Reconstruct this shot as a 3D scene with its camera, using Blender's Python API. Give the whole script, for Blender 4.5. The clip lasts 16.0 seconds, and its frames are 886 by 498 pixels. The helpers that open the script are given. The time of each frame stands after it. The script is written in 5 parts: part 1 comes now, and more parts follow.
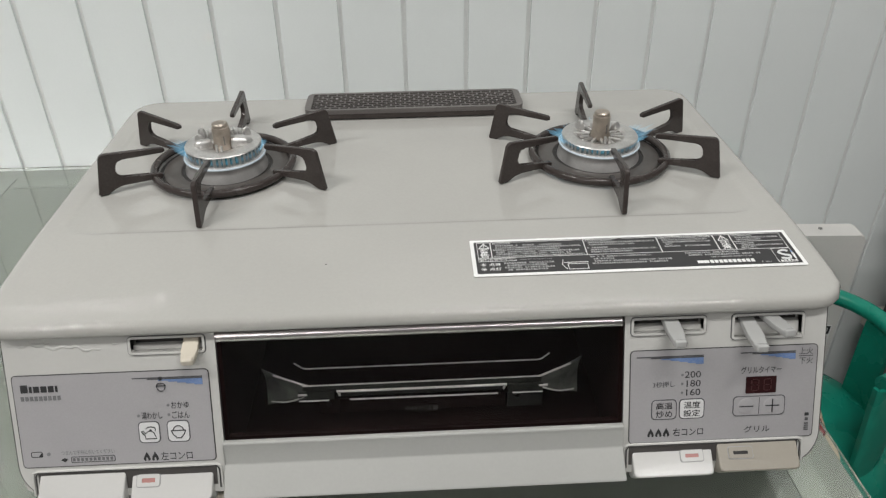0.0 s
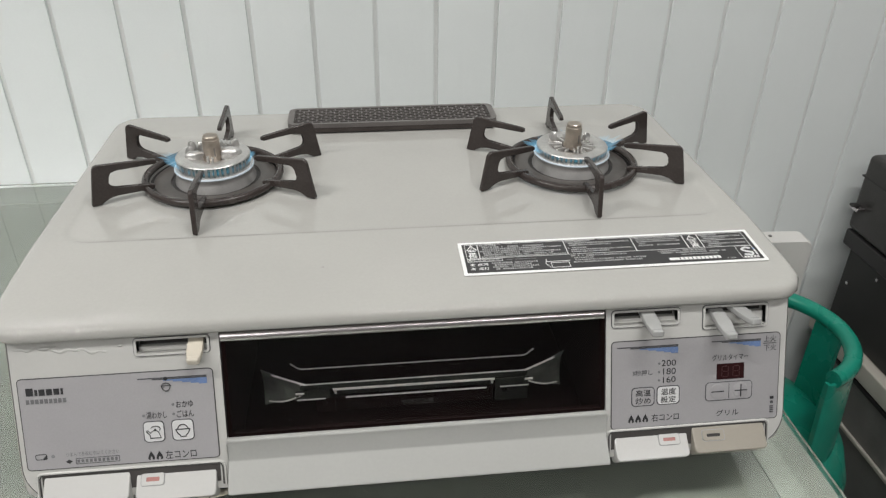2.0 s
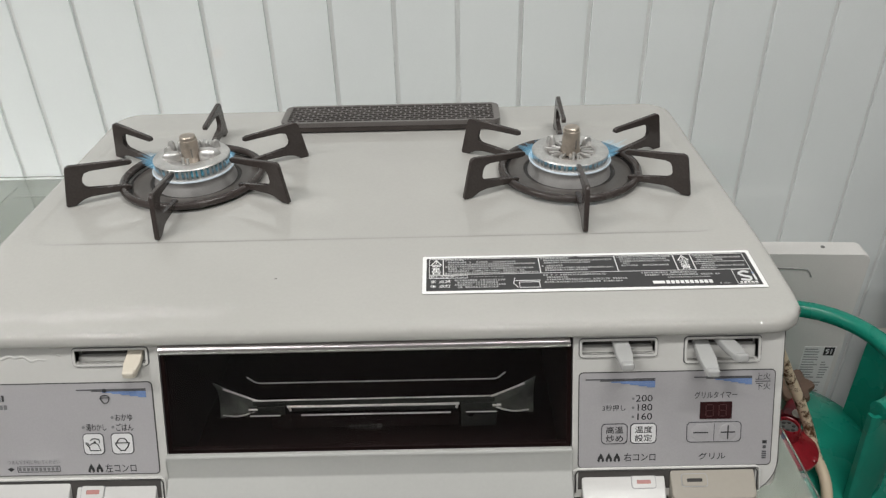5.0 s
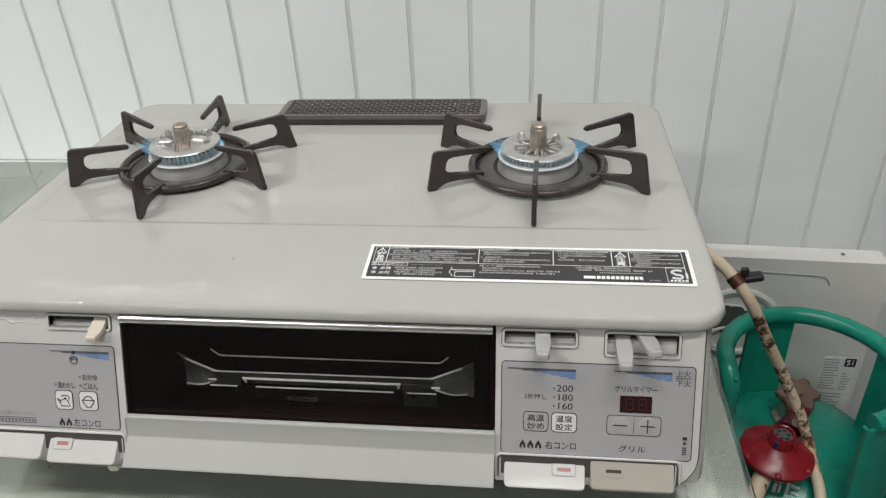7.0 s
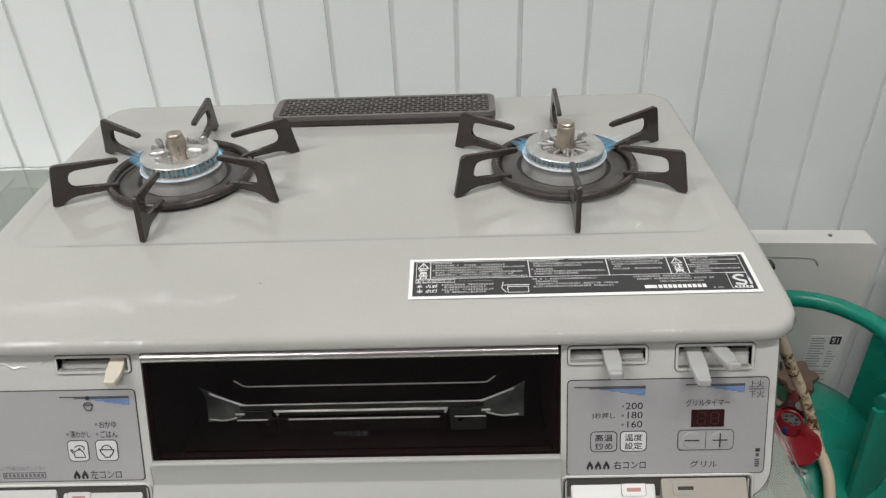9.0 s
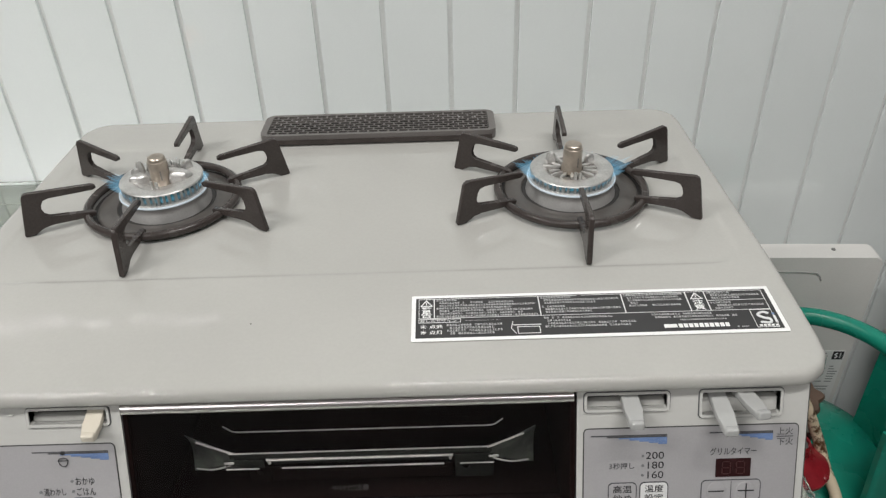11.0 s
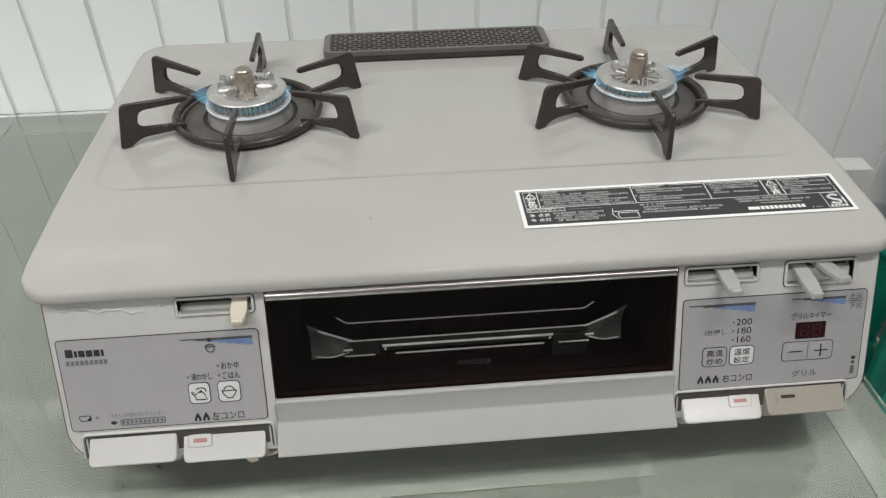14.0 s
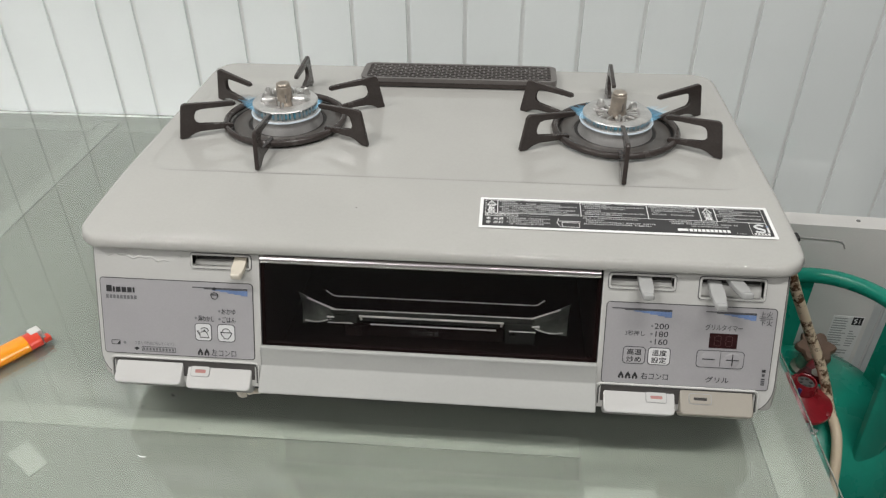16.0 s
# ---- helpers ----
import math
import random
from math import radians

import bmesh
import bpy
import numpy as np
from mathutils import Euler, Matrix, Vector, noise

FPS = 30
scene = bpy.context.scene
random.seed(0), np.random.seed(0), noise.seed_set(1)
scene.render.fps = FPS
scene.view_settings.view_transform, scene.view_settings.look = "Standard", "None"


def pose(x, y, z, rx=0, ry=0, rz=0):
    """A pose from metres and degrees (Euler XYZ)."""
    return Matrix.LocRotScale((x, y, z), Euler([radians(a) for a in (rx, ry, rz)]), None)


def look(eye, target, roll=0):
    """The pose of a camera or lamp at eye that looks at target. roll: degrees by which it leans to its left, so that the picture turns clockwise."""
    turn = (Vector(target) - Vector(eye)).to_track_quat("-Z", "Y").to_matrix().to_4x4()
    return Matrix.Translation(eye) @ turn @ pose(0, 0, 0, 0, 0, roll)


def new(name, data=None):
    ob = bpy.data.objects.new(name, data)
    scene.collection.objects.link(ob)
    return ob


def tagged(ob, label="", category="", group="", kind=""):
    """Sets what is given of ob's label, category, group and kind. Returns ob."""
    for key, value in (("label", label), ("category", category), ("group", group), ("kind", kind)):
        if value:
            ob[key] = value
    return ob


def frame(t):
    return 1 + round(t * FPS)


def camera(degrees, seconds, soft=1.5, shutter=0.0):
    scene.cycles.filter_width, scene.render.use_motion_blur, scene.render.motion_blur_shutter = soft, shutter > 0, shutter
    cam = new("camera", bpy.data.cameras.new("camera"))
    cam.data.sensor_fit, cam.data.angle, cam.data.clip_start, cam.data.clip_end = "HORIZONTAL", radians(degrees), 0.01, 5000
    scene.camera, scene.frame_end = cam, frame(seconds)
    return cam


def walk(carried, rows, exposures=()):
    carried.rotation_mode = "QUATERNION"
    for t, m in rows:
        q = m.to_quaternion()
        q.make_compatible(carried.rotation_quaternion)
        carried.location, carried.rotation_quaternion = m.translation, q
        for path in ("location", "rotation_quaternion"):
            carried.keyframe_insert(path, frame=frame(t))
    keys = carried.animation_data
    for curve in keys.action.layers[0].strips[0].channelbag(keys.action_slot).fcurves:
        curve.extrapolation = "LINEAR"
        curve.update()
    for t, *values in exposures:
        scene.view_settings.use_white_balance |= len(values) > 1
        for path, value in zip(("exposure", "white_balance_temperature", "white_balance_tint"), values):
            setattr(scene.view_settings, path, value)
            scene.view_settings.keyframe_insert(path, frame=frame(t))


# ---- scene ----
cam = camera(61.9, 16.0, 1.3)
PATH = [
    (0, (-0.002, -0.403, 1.227), (0.071, 1.282, 0.152), -0.7),
    (0.5, (-0.024, -0.411, 1.228), (0.064, 1.288, 0.176), -1.2),
    (1, (-0.055, -0.432, 1.223), (0.065, 1.283, 0.199), -2.1),
    (1.5, (-0.065, -0.444, 1.221), (0.108, 1.261, 0.191), -1.3),
    (2, (-0.034, -0.436, 1.231), (0.17, 1.269, 0.206), 0.7),
    (2.5, (-0.001, -0.419, 1.233), (0.154, 1.269, 0.172), 1.8),
    (3, (0.021, -0.409, 1.233), (0.097, 1.29, 0.18), 1.1),
    (3.5, (0.03, -0.403, 1.232), (0.05, 1.308, 0.197), 0.5),
    (4, (0.033, -0.395, 1.23), (0.026, 1.306, 0.178), -0.6),
    (4.5, (0.04, -0.394, 1.227), (0.048, 1.306, 0.172), -0.7),
    (4.7, (0.047, -0.395, 1.226), (0.051, 1.308, 0.176), -0.9),
    (6.8, (0.149, -0.41, 1.231), (-0.051, 1.279, 0.18), -3.5),
    (7, (0.164, -0.417, 1.233), (-0.065, 1.268, 0.179), -3.0),
    (7.5, (0.176, -0.424, 1.23), (-0.102, 1.256, 0.179), -3.9),
    (8, (0.123, -0.406, 1.232), (-0.099, 1.263, 0.153), -4.8),
    (8.5, (0.082, -0.39, 1.238), (-0.003, 1.274, 0.13), -2.7),
    (8.7, (0.079, -0.385, 1.236), (0.014, 1.282, 0.134), -2.4),
    (10.8, (0.065, -0.329, 1.238), (0.073, 1.333, 0.127), -2.1),
    (11, (0.063, -0.331, 1.238), (0.058, 1.333, 0.13), -1.8),
    (11.5, (0.054, -0.342, 1.235), (0.033, 1.326, 0.133), -0.7),
    (12, (0.055, -0.356, 1.232), (0.033, 1.294, 0.103), 0.1),
    (12.5, (0.051, -0.359, 1.231), (-0.001, 1.244, 0.036), 0.2),
    (13, (0.022, -0.358, 1.23), (-0.016, 1.234, 0.02), -0.5),
    (13.5, (-0.025, -0.361, 1.229), (0.02, 1.203, -0.016), -0.5),
    (14, (-0.052, -0.381, 1.232), (0.074, 1.195, 0.007), -0.6),
    (14.5, (-0.016, -0.41, 1.245), (0.005, 1.206, 0.067), 0.3),
    (15, (0.032, -0.464, 1.257), (-0.047, 1.168, 0.105), 0.1),
    (15.5, (0.049, -0.484, 1.258), (-0.105, 1.146, 0.109), -0.2),
    (16, (0.056, -0.49, 1.26), (-0.091, 1.153, 0.129), -0.4),
]
walk(cam, [(t, look(eye, target, roll)) for t, eye, target, roll in PATH],
     exposures=[(0, -0.07), (1.0, 0.02), (2.0, 0.02), (3.5, 0.05), (4.5, 0.03), (7.0, 0.02), (8.5, 0.02), (11.0, 0.03), (12.0, 0.0), (13.0, -0.04), (14.0, -0.07), (14.5, 0.02), (15.0, 0.02), (15.5, 0.04), (16.0, 0.03)])


# ---------------------------------------------------------------- world and lights
world = bpy.data.worlds.new("room_world")
scene.world = world
world.use_nodes = True
world.node_tree.nodes["Background"].inputs[0].default_value = (0.9, 0.95, 1.0, 1)
world.node_tree.nodes["Background"].inputs[1].default_value = 0.02

CEIL = 2.7
TABLE = 0.75
# across, along, watts
LAMPS = [(-1.40, -0.50, 25.0), (0.46, -0.36, 17.5), (0.68, -1.48, 6.5), (-1.10, -1.98, 21.0)]


# ---------------------------------------------------------------- materials
def mat(name, color, rough=0.5, metal=0.0, coat=0.0, grain=0.0, grain_scale=400.0, stain=0.0, stain_scale=12.0,
        bump=0.0, bump_scale=300.0, rough_var=0.0, spec=0.5, trans=0.0, ior=1.45, emit=None, alpha=1.0, bump_long=1.0):
    m = bpy.data.materials.new(name)
    m.use_nodes = True
    nt = m.node_tree
    p = nt.nodes["Principled BSDF"]
    p.inputs["Base Color"].default_value = (*color, 1)
    p.inputs["Roughness"].default_value = rough
    p.inputs["Metallic"].default_value = metal
    p.inputs["Specular IOR Level"].default_value = spec
    p.inputs["Coat Weight"].default_value = coat
    p.inputs["Coat Roughness"].default_value = 0.06
    p.inputs["Transmission Weight"].default_value = trans
    p.inputs["IOR"].default_value = ior
    p.inputs["Alpha"].default_value = alpha
    if emit:
        p.inputs["Emission Color"].default_value = (*emit[0], 1)
        p.inputs["Emission Strength"].default_value = emit[1]
    tc = nt.nodes.new("ShaderNodeTexCoord")
    if grain or stain:
        n1 = nt.nodes.new("ShaderNodeTexNoise")
        n1.inputs["Scale"].default_value = grain_scale
        n1.inputs["Detail"].default_value = 3
        n2 = nt.nodes.new("ShaderNodeTexNoise")
        n2.inputs["Scale"].default_value = stain_scale
        n2.inputs["Detail"].default_value = 5
        nt.links.new(tc.outputs["Object"], n1.inputs["Vector"])
        nt.links.new(tc.outputs["Object"], n2.inputs["Vector"])
        r1 = nt.nodes.new("ShaderNodeMapRange")
        r1.inputs["From Min"].default_value, r1.inputs["From Max"].default_value = 0.3, 0.7
        r1.inputs["To Min"].default_value, r1.inputs["To Max"].default_value = 1 - grain, 1 + grain
        r2 = nt.nodes.new("ShaderNodeMapRange")
        r2.inputs["From Min"].default_value, r2.inputs["From Max"].default_value = 0.3, 0.7
        r2.inputs["To Min"].default_value, r2.inputs["To Max"].default_value = 1 - stain, 1 + stain
        nt.links.new(n1.outputs["Fac"], r1.inputs["Value"])
        nt.links.new(n2.outputs["Fac"], r2.inputs["Value"])
        mul = nt.nodes.new("ShaderNodeMath")
        mul.operation = "MULTIPLY"
        nt.links.new(r1.outputs[0], mul.inputs[0])
        nt.links.new(r2.outputs[0], mul.inputs[1])
        mix = nt.nodes.new("ShaderNodeVectorMath")
        mix.operation = "SCALE"
        mix.inputs[0].default_value = color
        nt.links.new(mul.outputs[0], mix.inputs["Scale"])
        nt.links.new(mix.outputs[0], p.inputs["Base Color"])
        if rough_var:
            r3 = nt.nodes.new("ShaderNodeMapRange")
            r3.inputs["From Min"].default_value, r3.inputs["From Max"].default_value = 0.3, 0.7
            r3.inputs["To Min"].default_value, r3.inputs["To Max"].default_value = max(rough - rough_var, 0.01), rough + rough_var
            nt.links.new(n2.outputs["Fac"], r3.inputs["Value"])
            nt.links.new(r3.outputs[0], p.inputs["Roughness"])
    if bump:
        n3 = nt.nodes.new("ShaderNodeTexNoise")
        n3.inputs["Scale"].default_value = bump_scale
        n3.inputs["Detail"].default_value = 2
        stretch = nt.nodes.new("ShaderNodeMapping")
        stretch.inputs["Scale"].default_value = (1, 1, bump_long)
        nt.links.new(tc.outputs["Object"], stretch.inputs["Vector"])
        nt.links.new(stretch.outputs[0], n3.inputs["Vector"])
        b = nt.nodes.new("ShaderNodeBump")
        b.inputs["Strength"].default_value = bump
        b.inputs["Distance"].default_value = 0.002
        nt.links.new(n3.outputs["Fac"], b.inputs["Height"])
        nt.links.new(b.outputs[0], p.inputs["Normal"])
    return m


ENAMEL = mat("warm_grey_enamel", (0.432, 0.425, 0.402), 0.06, grain=0.015, stain=0.03, stain_scale=9, bump=0.008, bump_scale=40, rough_var=0.025)
CASING = mat("ivory_painted_steel", (0.48, 0.47, 0.445), 0.25, grain=0.02, stain=0.03, bump=0.02, bump_scale=200)
FASCIA = mat("white_plastic", (0.53, 0.525, 0.505), 0.22, grain=0.01, stain=0.025, bump=0.015, bump_scale=90, rough_var=0.06)
SILVER = mat("silver_film", (0.470, 0.458, 0.471), 0.36, metal=0.30, grain=0.03, grain_scale=900, stain=0.03, stain_scale=20)
KEYWHITE = mat("key_plastic", (0.56, 0.555, 0.54), 0.14, stain=0.03, grain=0.01, bump=0.03, bump_scale=70, rough_var=0.05)
BEIGE = mat("beige_plastic", (0.322, 0.296, 0.252), 0.3, stain=0.04, grain=0.015)
LEVER = mat("lever_plastic", (0.40, 0.402, 0.395), 0.16, stain=0.03, grain=0.01)
IVORY = mat("yellowed_lever_plastic", (0.62, 0.57, 0.48), 0.3, stain=0.04, grain=0.01)
HANDLE = mat("pale_grey_plastic", (0.392, 0.394, 0.378), 0.45, stain=0.03, grain=0.015, bump=0.01)
DARK = mat("dark_recess", (0.03, 0.028, 0.027), 0.6, grain=0.1, stain=0.2)
# dark plastic whose colour carries the shade round the keys
GAP = mat("shaded_gap_plastic", (0.06, 0.055, 0.052), 0.6)
INK = mat("black_ink", (0.03, 0.03, 0.032), 0.5)
GREYINK = mat("grey_ink", (0.085, 0.085, 0.09), 0.5)
DOTGREY = mat("pale_lamp_dot", (0.24, 0.24, 0.25), 0.4)
SEAM = mat("dark_seam", (0.06, 0.058, 0.056), 0.6)
BLUEINK = mat("blue_ink", (0.17, 0.26, 0.48), 0.45)
TAGBLUE = mat("dark_blue_tag", (0.035, 0.045, 0.17), 0.5)
WHITEINK = mat("white_ink", (0.86, 0.86, 0.85), 0.45)
BRIGHTINK = mat("white_small_print", (0.55, 0.55, 0.55), 0.5)
PALEKEY = mat("pale_button_print", (0.66, 0.66, 0.66), 0.4)
REDWIN = mat("pale_red_window", (0.43, 0.205, 0.185), 0.25, stain=0.08, stain_scale=200)
LEDWIN = mat("dark_red_display_window", (0.030, 0.010, 0.011), 0.15)
LEDSEG = mat("unlit_segment", (0.058, 0.022, 0.022), 0.3)
BLACKLABEL = mat("black_label_film", (0.035, 0.034, 0.035), 0.35, stain=0.1, stain_scale=30)
CHROME = mat("polished_steel", (0.80, 0.75, 0.76), 0.26, metal=1.0, stain=0.03, grain=0.02)
STEELWIRE = mat("bright_steel_wire", (0.95, 0.95, 0.93), 0.28, metal=0.4, stain=0.1, stain_scale=60)
# far darker than bare zinc: the dimness behind the smoked glass is in the colour
GALV = mat("dimmed_galvanised_sheet", (0.055, 0.060, 0.054), 0.30, metal=0.8, stain=0.2, stain_scale=40, grain=0.08)
EARM = mat("bright_tinned_sheet", (0.21, 0.23, 0.21), 0.28, metal=0.7, stain=0.35, stain_scale=90, grain=0.1, bump=0.2, bump_scale=120)
# almost no reflectance: the dark of the closed chamber is in this black too
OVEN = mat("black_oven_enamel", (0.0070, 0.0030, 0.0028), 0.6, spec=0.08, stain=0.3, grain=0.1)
SMOKED = mat("smoked_glass", (0.68, 0.655, 0.65), 0.02, trans=1.0, ior=1.36)
TRIVET = mat("brown_black_enamel", (0.048, 0.039, 0.036), 0.22, grain=0.12, grain_scale=500, stain=0.18, stain_scale=45, bump=0.03, bump_scale=250, rough_var=0.06)
PAN = mat("dark_drip_pan_enamel", (0.082, 0.074, 0.068), 0.32, grain=0.08, stain=0.15, stain_scale=40, bump=0.03)
ALU = mat("cast_aluminium", (0.57, 0.56, 0.545), 0.36, metal=0.75, grain=0.1, grain_scale=700, stain=0.15, stain_scale=80, bump=0.12, bump_scale=600)
BOWL = mat("spun_aluminium", (0.52, 0.51, 0.50), 0.33, metal=0.4, grain=0.06, grain_scale=700, stain=0.12, stain_scale=60)
# emits a little blue of its own, standing for flame light on the ports
PORTGLOW = mat("flame_lit_ports", (0.03, 0.08, 0.11), 0.5, emit=((0.06, 0.34, 0.42), 0.26))
# darker aluminium for the right cap's dish and the sensor slits
DARKALU = mat("darker_aluminium", (0.24, 0.225, 0.21), 0.5, metal=0.5, grain=0.2, grain_scale=500, stain=0.3, stain_scale=90)
# weak emission on the rim in place of light from the flames
GLOWRIM = mat("flame_base_glow", (0.6, 0.65, 0.7), 0.4, emit=((0.55, 0.80, 0.95), 0.07))
CLEARFILM = mat("glossy_wrinkled_film", (0.53, 0.525, 0.505), 0.09, spec=1.0, coat=1.0)
MIDINK = mat("thin_grey_print", (0.17, 0.17, 0.175), 0.5)
BRASS = mat("heat_tinted_steel", (0.46, 0.40, 0.34), 0.34, metal=0.85, grain=0.06, stain=0.2, stain_scale=90)
# black for the vent's floor sheet; the dark of the well is in the colour
BLACKWELL = mat("black_well", (0.008, 0.007, 0.007), 0.7, spec=0.2)
VENTM = mat("grey_brown_vent_enamel", (0.135, 0.124, 0.118), 0.4, grain=0.1, grain_scale=600, stain=0.1, bump=0.05)
WALLP = mat("white_painted_panel", (0.870, 0.908, 0.903), 0.014, spec=1.0, grain=0.008, stain=0.02, stain_scale=5, bump=0.62, bump_scale=26, bump_long=0.4, rough_var=0.003)
WALLB = mat("wall_backing", (0.78, 0.79, 0.78), 0.5, grain=0.03, stain=0.04)
PLASTER = mat("grey_room_paint", (0.20, 0.20, 0.195), 0.7, grain=0.02, stain=0.03, stain_scale=3)
FLOOR = mat("grey_concrete_floor", (0.14, 0.135, 0.13), 0.6, grain=0.1, grain_scale=120, stain=0.2, stain_scale=4, bump=0.1)
GLASS = mat("green_table_glass", (0.94, 0.962, 0.940), 0.012, trans=1.0, ior=1.6)
BACKING = mat("pale_green_backing", (0.099, 0.108, 0.092), 0.5, grain=0.012, stain=0.03, stain_scale=6)
FRAMEM = mat("pale_table_frame", (0.142, 0.154, 0.134), 0.5, grain=0.012, stain=0.03)
LEGM = mat("grey_table_leg", (0.45, 0.46, 0.45), 0.4, metal=0.3, grain=0.02, stain=0.05)
TANK = mat("green_tank_paint", (0.012, 0.262, 0.183), 0.28, grain=0.04, stain=0.12, stain_scale=14, bump=0.08, bump_scale=60, rough_var=0.1)
RED = mat("red_regulator_paint", (0.25, 0.012, 0.020), 0.3, grain=0.10, stain=0.28, stain_scale=60, bump=0.16, bump_scale=160, rough_var=0.08)
DARKRED = mat("dark_red_fitting", (0.13, 0.012, 0.018), 0.4, grain=0.1, stain=0.3, stain_scale=60)
DIALM = mat("grey_dial", (0.10, 0.10, 0.095), 0.5, stain=0.1)
KNOB = mat("brown_valve_knob", (0.13, 0.080, 0.055), 0.5, grain=0.1, stain=0.2, stain_scale=60, bump=0.1)
CLAMPM = mat("brown_clamp_steel", (0.11, 0.05, 0.035), 0.4, metal=0.4, grain=0.1, stain=0.2)
BLACKP = mat("black_plastic", (0.022, 0.021, 0.021), 0.4, grain=0.1, stain=0.2)
CABM = mat("black_cabinet_paint", (0.020, 0.020, 0.019), 0.45, grain=0.15, stain=0.35, stain_scale=10, bump=0.05)
CABTOP = mat("dark_grey_box_paint", (0.040, 0.038, 0.036), 0.35, grain=0.15, stain=0.3, stain_scale=10, bump=0.05)
SHELFM = mat("cream_edge_paint", (0.55, 0.52, 0.46), 0.5, grain=0.03, stain=0.08)
STEELCAB = mat("grey_cabinet_steel", (0.24, 0.235, 0.225), 0.4, metal=0.3, grain=0.05, stain=0.15)
CASE2 = mat("white_enamel_case", (0.74, 0.725, 0.70), 0.3, grain=0.015, stain=0.04, stain_scale=8)
FLECK = mat("greenish_fleck", (0.10, 0.11, 0.05), 0.6)
STICKER = mat("case_sticker_paper", (0.82, 0.82, 0.81), 0.5, grain=0.02, stain=0.02)
FINEPRINT = mat("fine_grey_print", (0.34, 0.34, 0.34), 0.5)
OPENM = mat("grey_opening", (0.10, 0.10, 0.098), 0.5, stain=0.2, stain_scale=30)
# greyer than the case: the crease's shade is painted in
CASELINE = mat("pressed_line_shade", (0.38, 0.38, 0.37), 0.5)
PAPER = mat("white_paper_sticker", (0.76, 0.77, 0.77), 0.6, grain=0.02, stain=0.02)
ORANGE = mat("orange_translucent_plastic", (0.95, 0.33, 0.015), 0.2, stain=0.05, stain_scale=40, coat=0.3)
HOODM = mat("pale_metal_hood", (0.80, 0.79, 0.76), 0.35, metal=0.3, stain=0.04)
LIGHTRED = mat("red_lighter_plastic", (0.70, 0.06, 0.03), 0.3, stain=0.06)
TUBEM = mat("lamp_tube", (0.9, 0.9, 0.9), 0.4, emit=((1.0, 0.985, 0.95), 9.0))
PATCHM = mat("pale_patch", (0.172, 0.186, 0.164), 0.5, stain=0.04)
FAINT = mat("faint_print", (0.05, 0.05, 0.048), 0.5)
FOOTM = mat("milky_rubber", (0.6, 0.55, 0.47), 0.5, stain=0.1, stain_scale=60)


def hose_material():
    m = mat("cream_rubber_hose_rust_marks", (0.70, 0.58, 0.42), 0.45, bump=0.05, bump_scale=200)
    nt = m.node_tree
    p = nt.nodes["Principled BSDF"]
    tc = nt.nodes.new("ShaderNodeTexCoord")
    n = nt.nodes.new("ShaderNodeTexNoise")
    n.inputs["Scale"].default_value, n.inputs["Detail"].default_value, n.inputs["Roughness"].default_value = 75, 7, 0.72
    big = nt.nodes.new("ShaderNodeTexNoise")
    big.inputs["Scale"].default_value = 9
    add = nt.nodes.new("ShaderNodeMath")
    add.operation = "ADD"
    ramp = nt.nodes.new("ShaderNodeValToRGB")
    ramp.color_ramp.elements[0].position, ramp.color_ramp.elements[0].color = 0.0, (0.70, 0.58, 0.42, 1)
    ramp.color_ramp.elements[1].position, ramp.color_ramp.elements[1].color = 1.0, (0.085, 0.036, 0.012, 1)
    rng = nt.nodes.new("ShaderNodeMapRange")
    rng.inputs["From Min"].default_value, rng.inputs["From Max"].default_value = 1.11, 1.19
    sep = nt.nodes.new("ShaderNodeSeparateXYZ")
    up = nt.nodes.new("ShaderNodeMapRange")
    up.interpolation_type = "SMOOTHSTEP"
    up.inputs["From Min"].default_value, up.inputs["From Max"].default_value, up.inputs["To Min"].default_value, up.inputs["To Max"].default_value = -0.060, -0.095, -0.10, 0.15
    down = nt.nodes.new("ShaderNodeMapRange")
    down.interpolation_type = "SMOOTHSTEP"
    down.inputs["From Min"].default_value, down.inputs["From Max"].default_value, down.inputs["To Min"].default_value, down.inputs["To Max"].default_value = -0.260, -0.300, 0.0, -0.20
    both = nt.nodes.new("ShaderNodeMath")
    both.operation = "ADD"
    total = nt.nodes.new("ShaderNodeMath")
    total.operation = "ADD"
    for a, b in ((tc.outputs["Object"], n.inputs["Vector"]), (tc.outputs["Object"], big.inputs["Vector"]), (n.outputs["Fac"], add.inputs[0]),
                 (big.outputs["Fac"], add.inputs[1]), (tc.outputs["Object"], sep.inputs[0]), (sep.outputs["Z"], up.inputs["Value"]), (sep.outputs["Z"], down.inputs["Value"]),
                 (up.outputs[0], both.inputs[0]), (down.outputs[0], both.inputs[1]), (both.outputs[0], total.inputs[0]), (add.outputs[0], total.inputs[1]), (total.outputs[0], rng.inputs["Value"]), (rng.outputs[0], ramp.inputs["Fac"]),
                 (ramp.outputs["Color"], p.inputs["Base Color"])):
        nt.links.new(a, b)
    return m


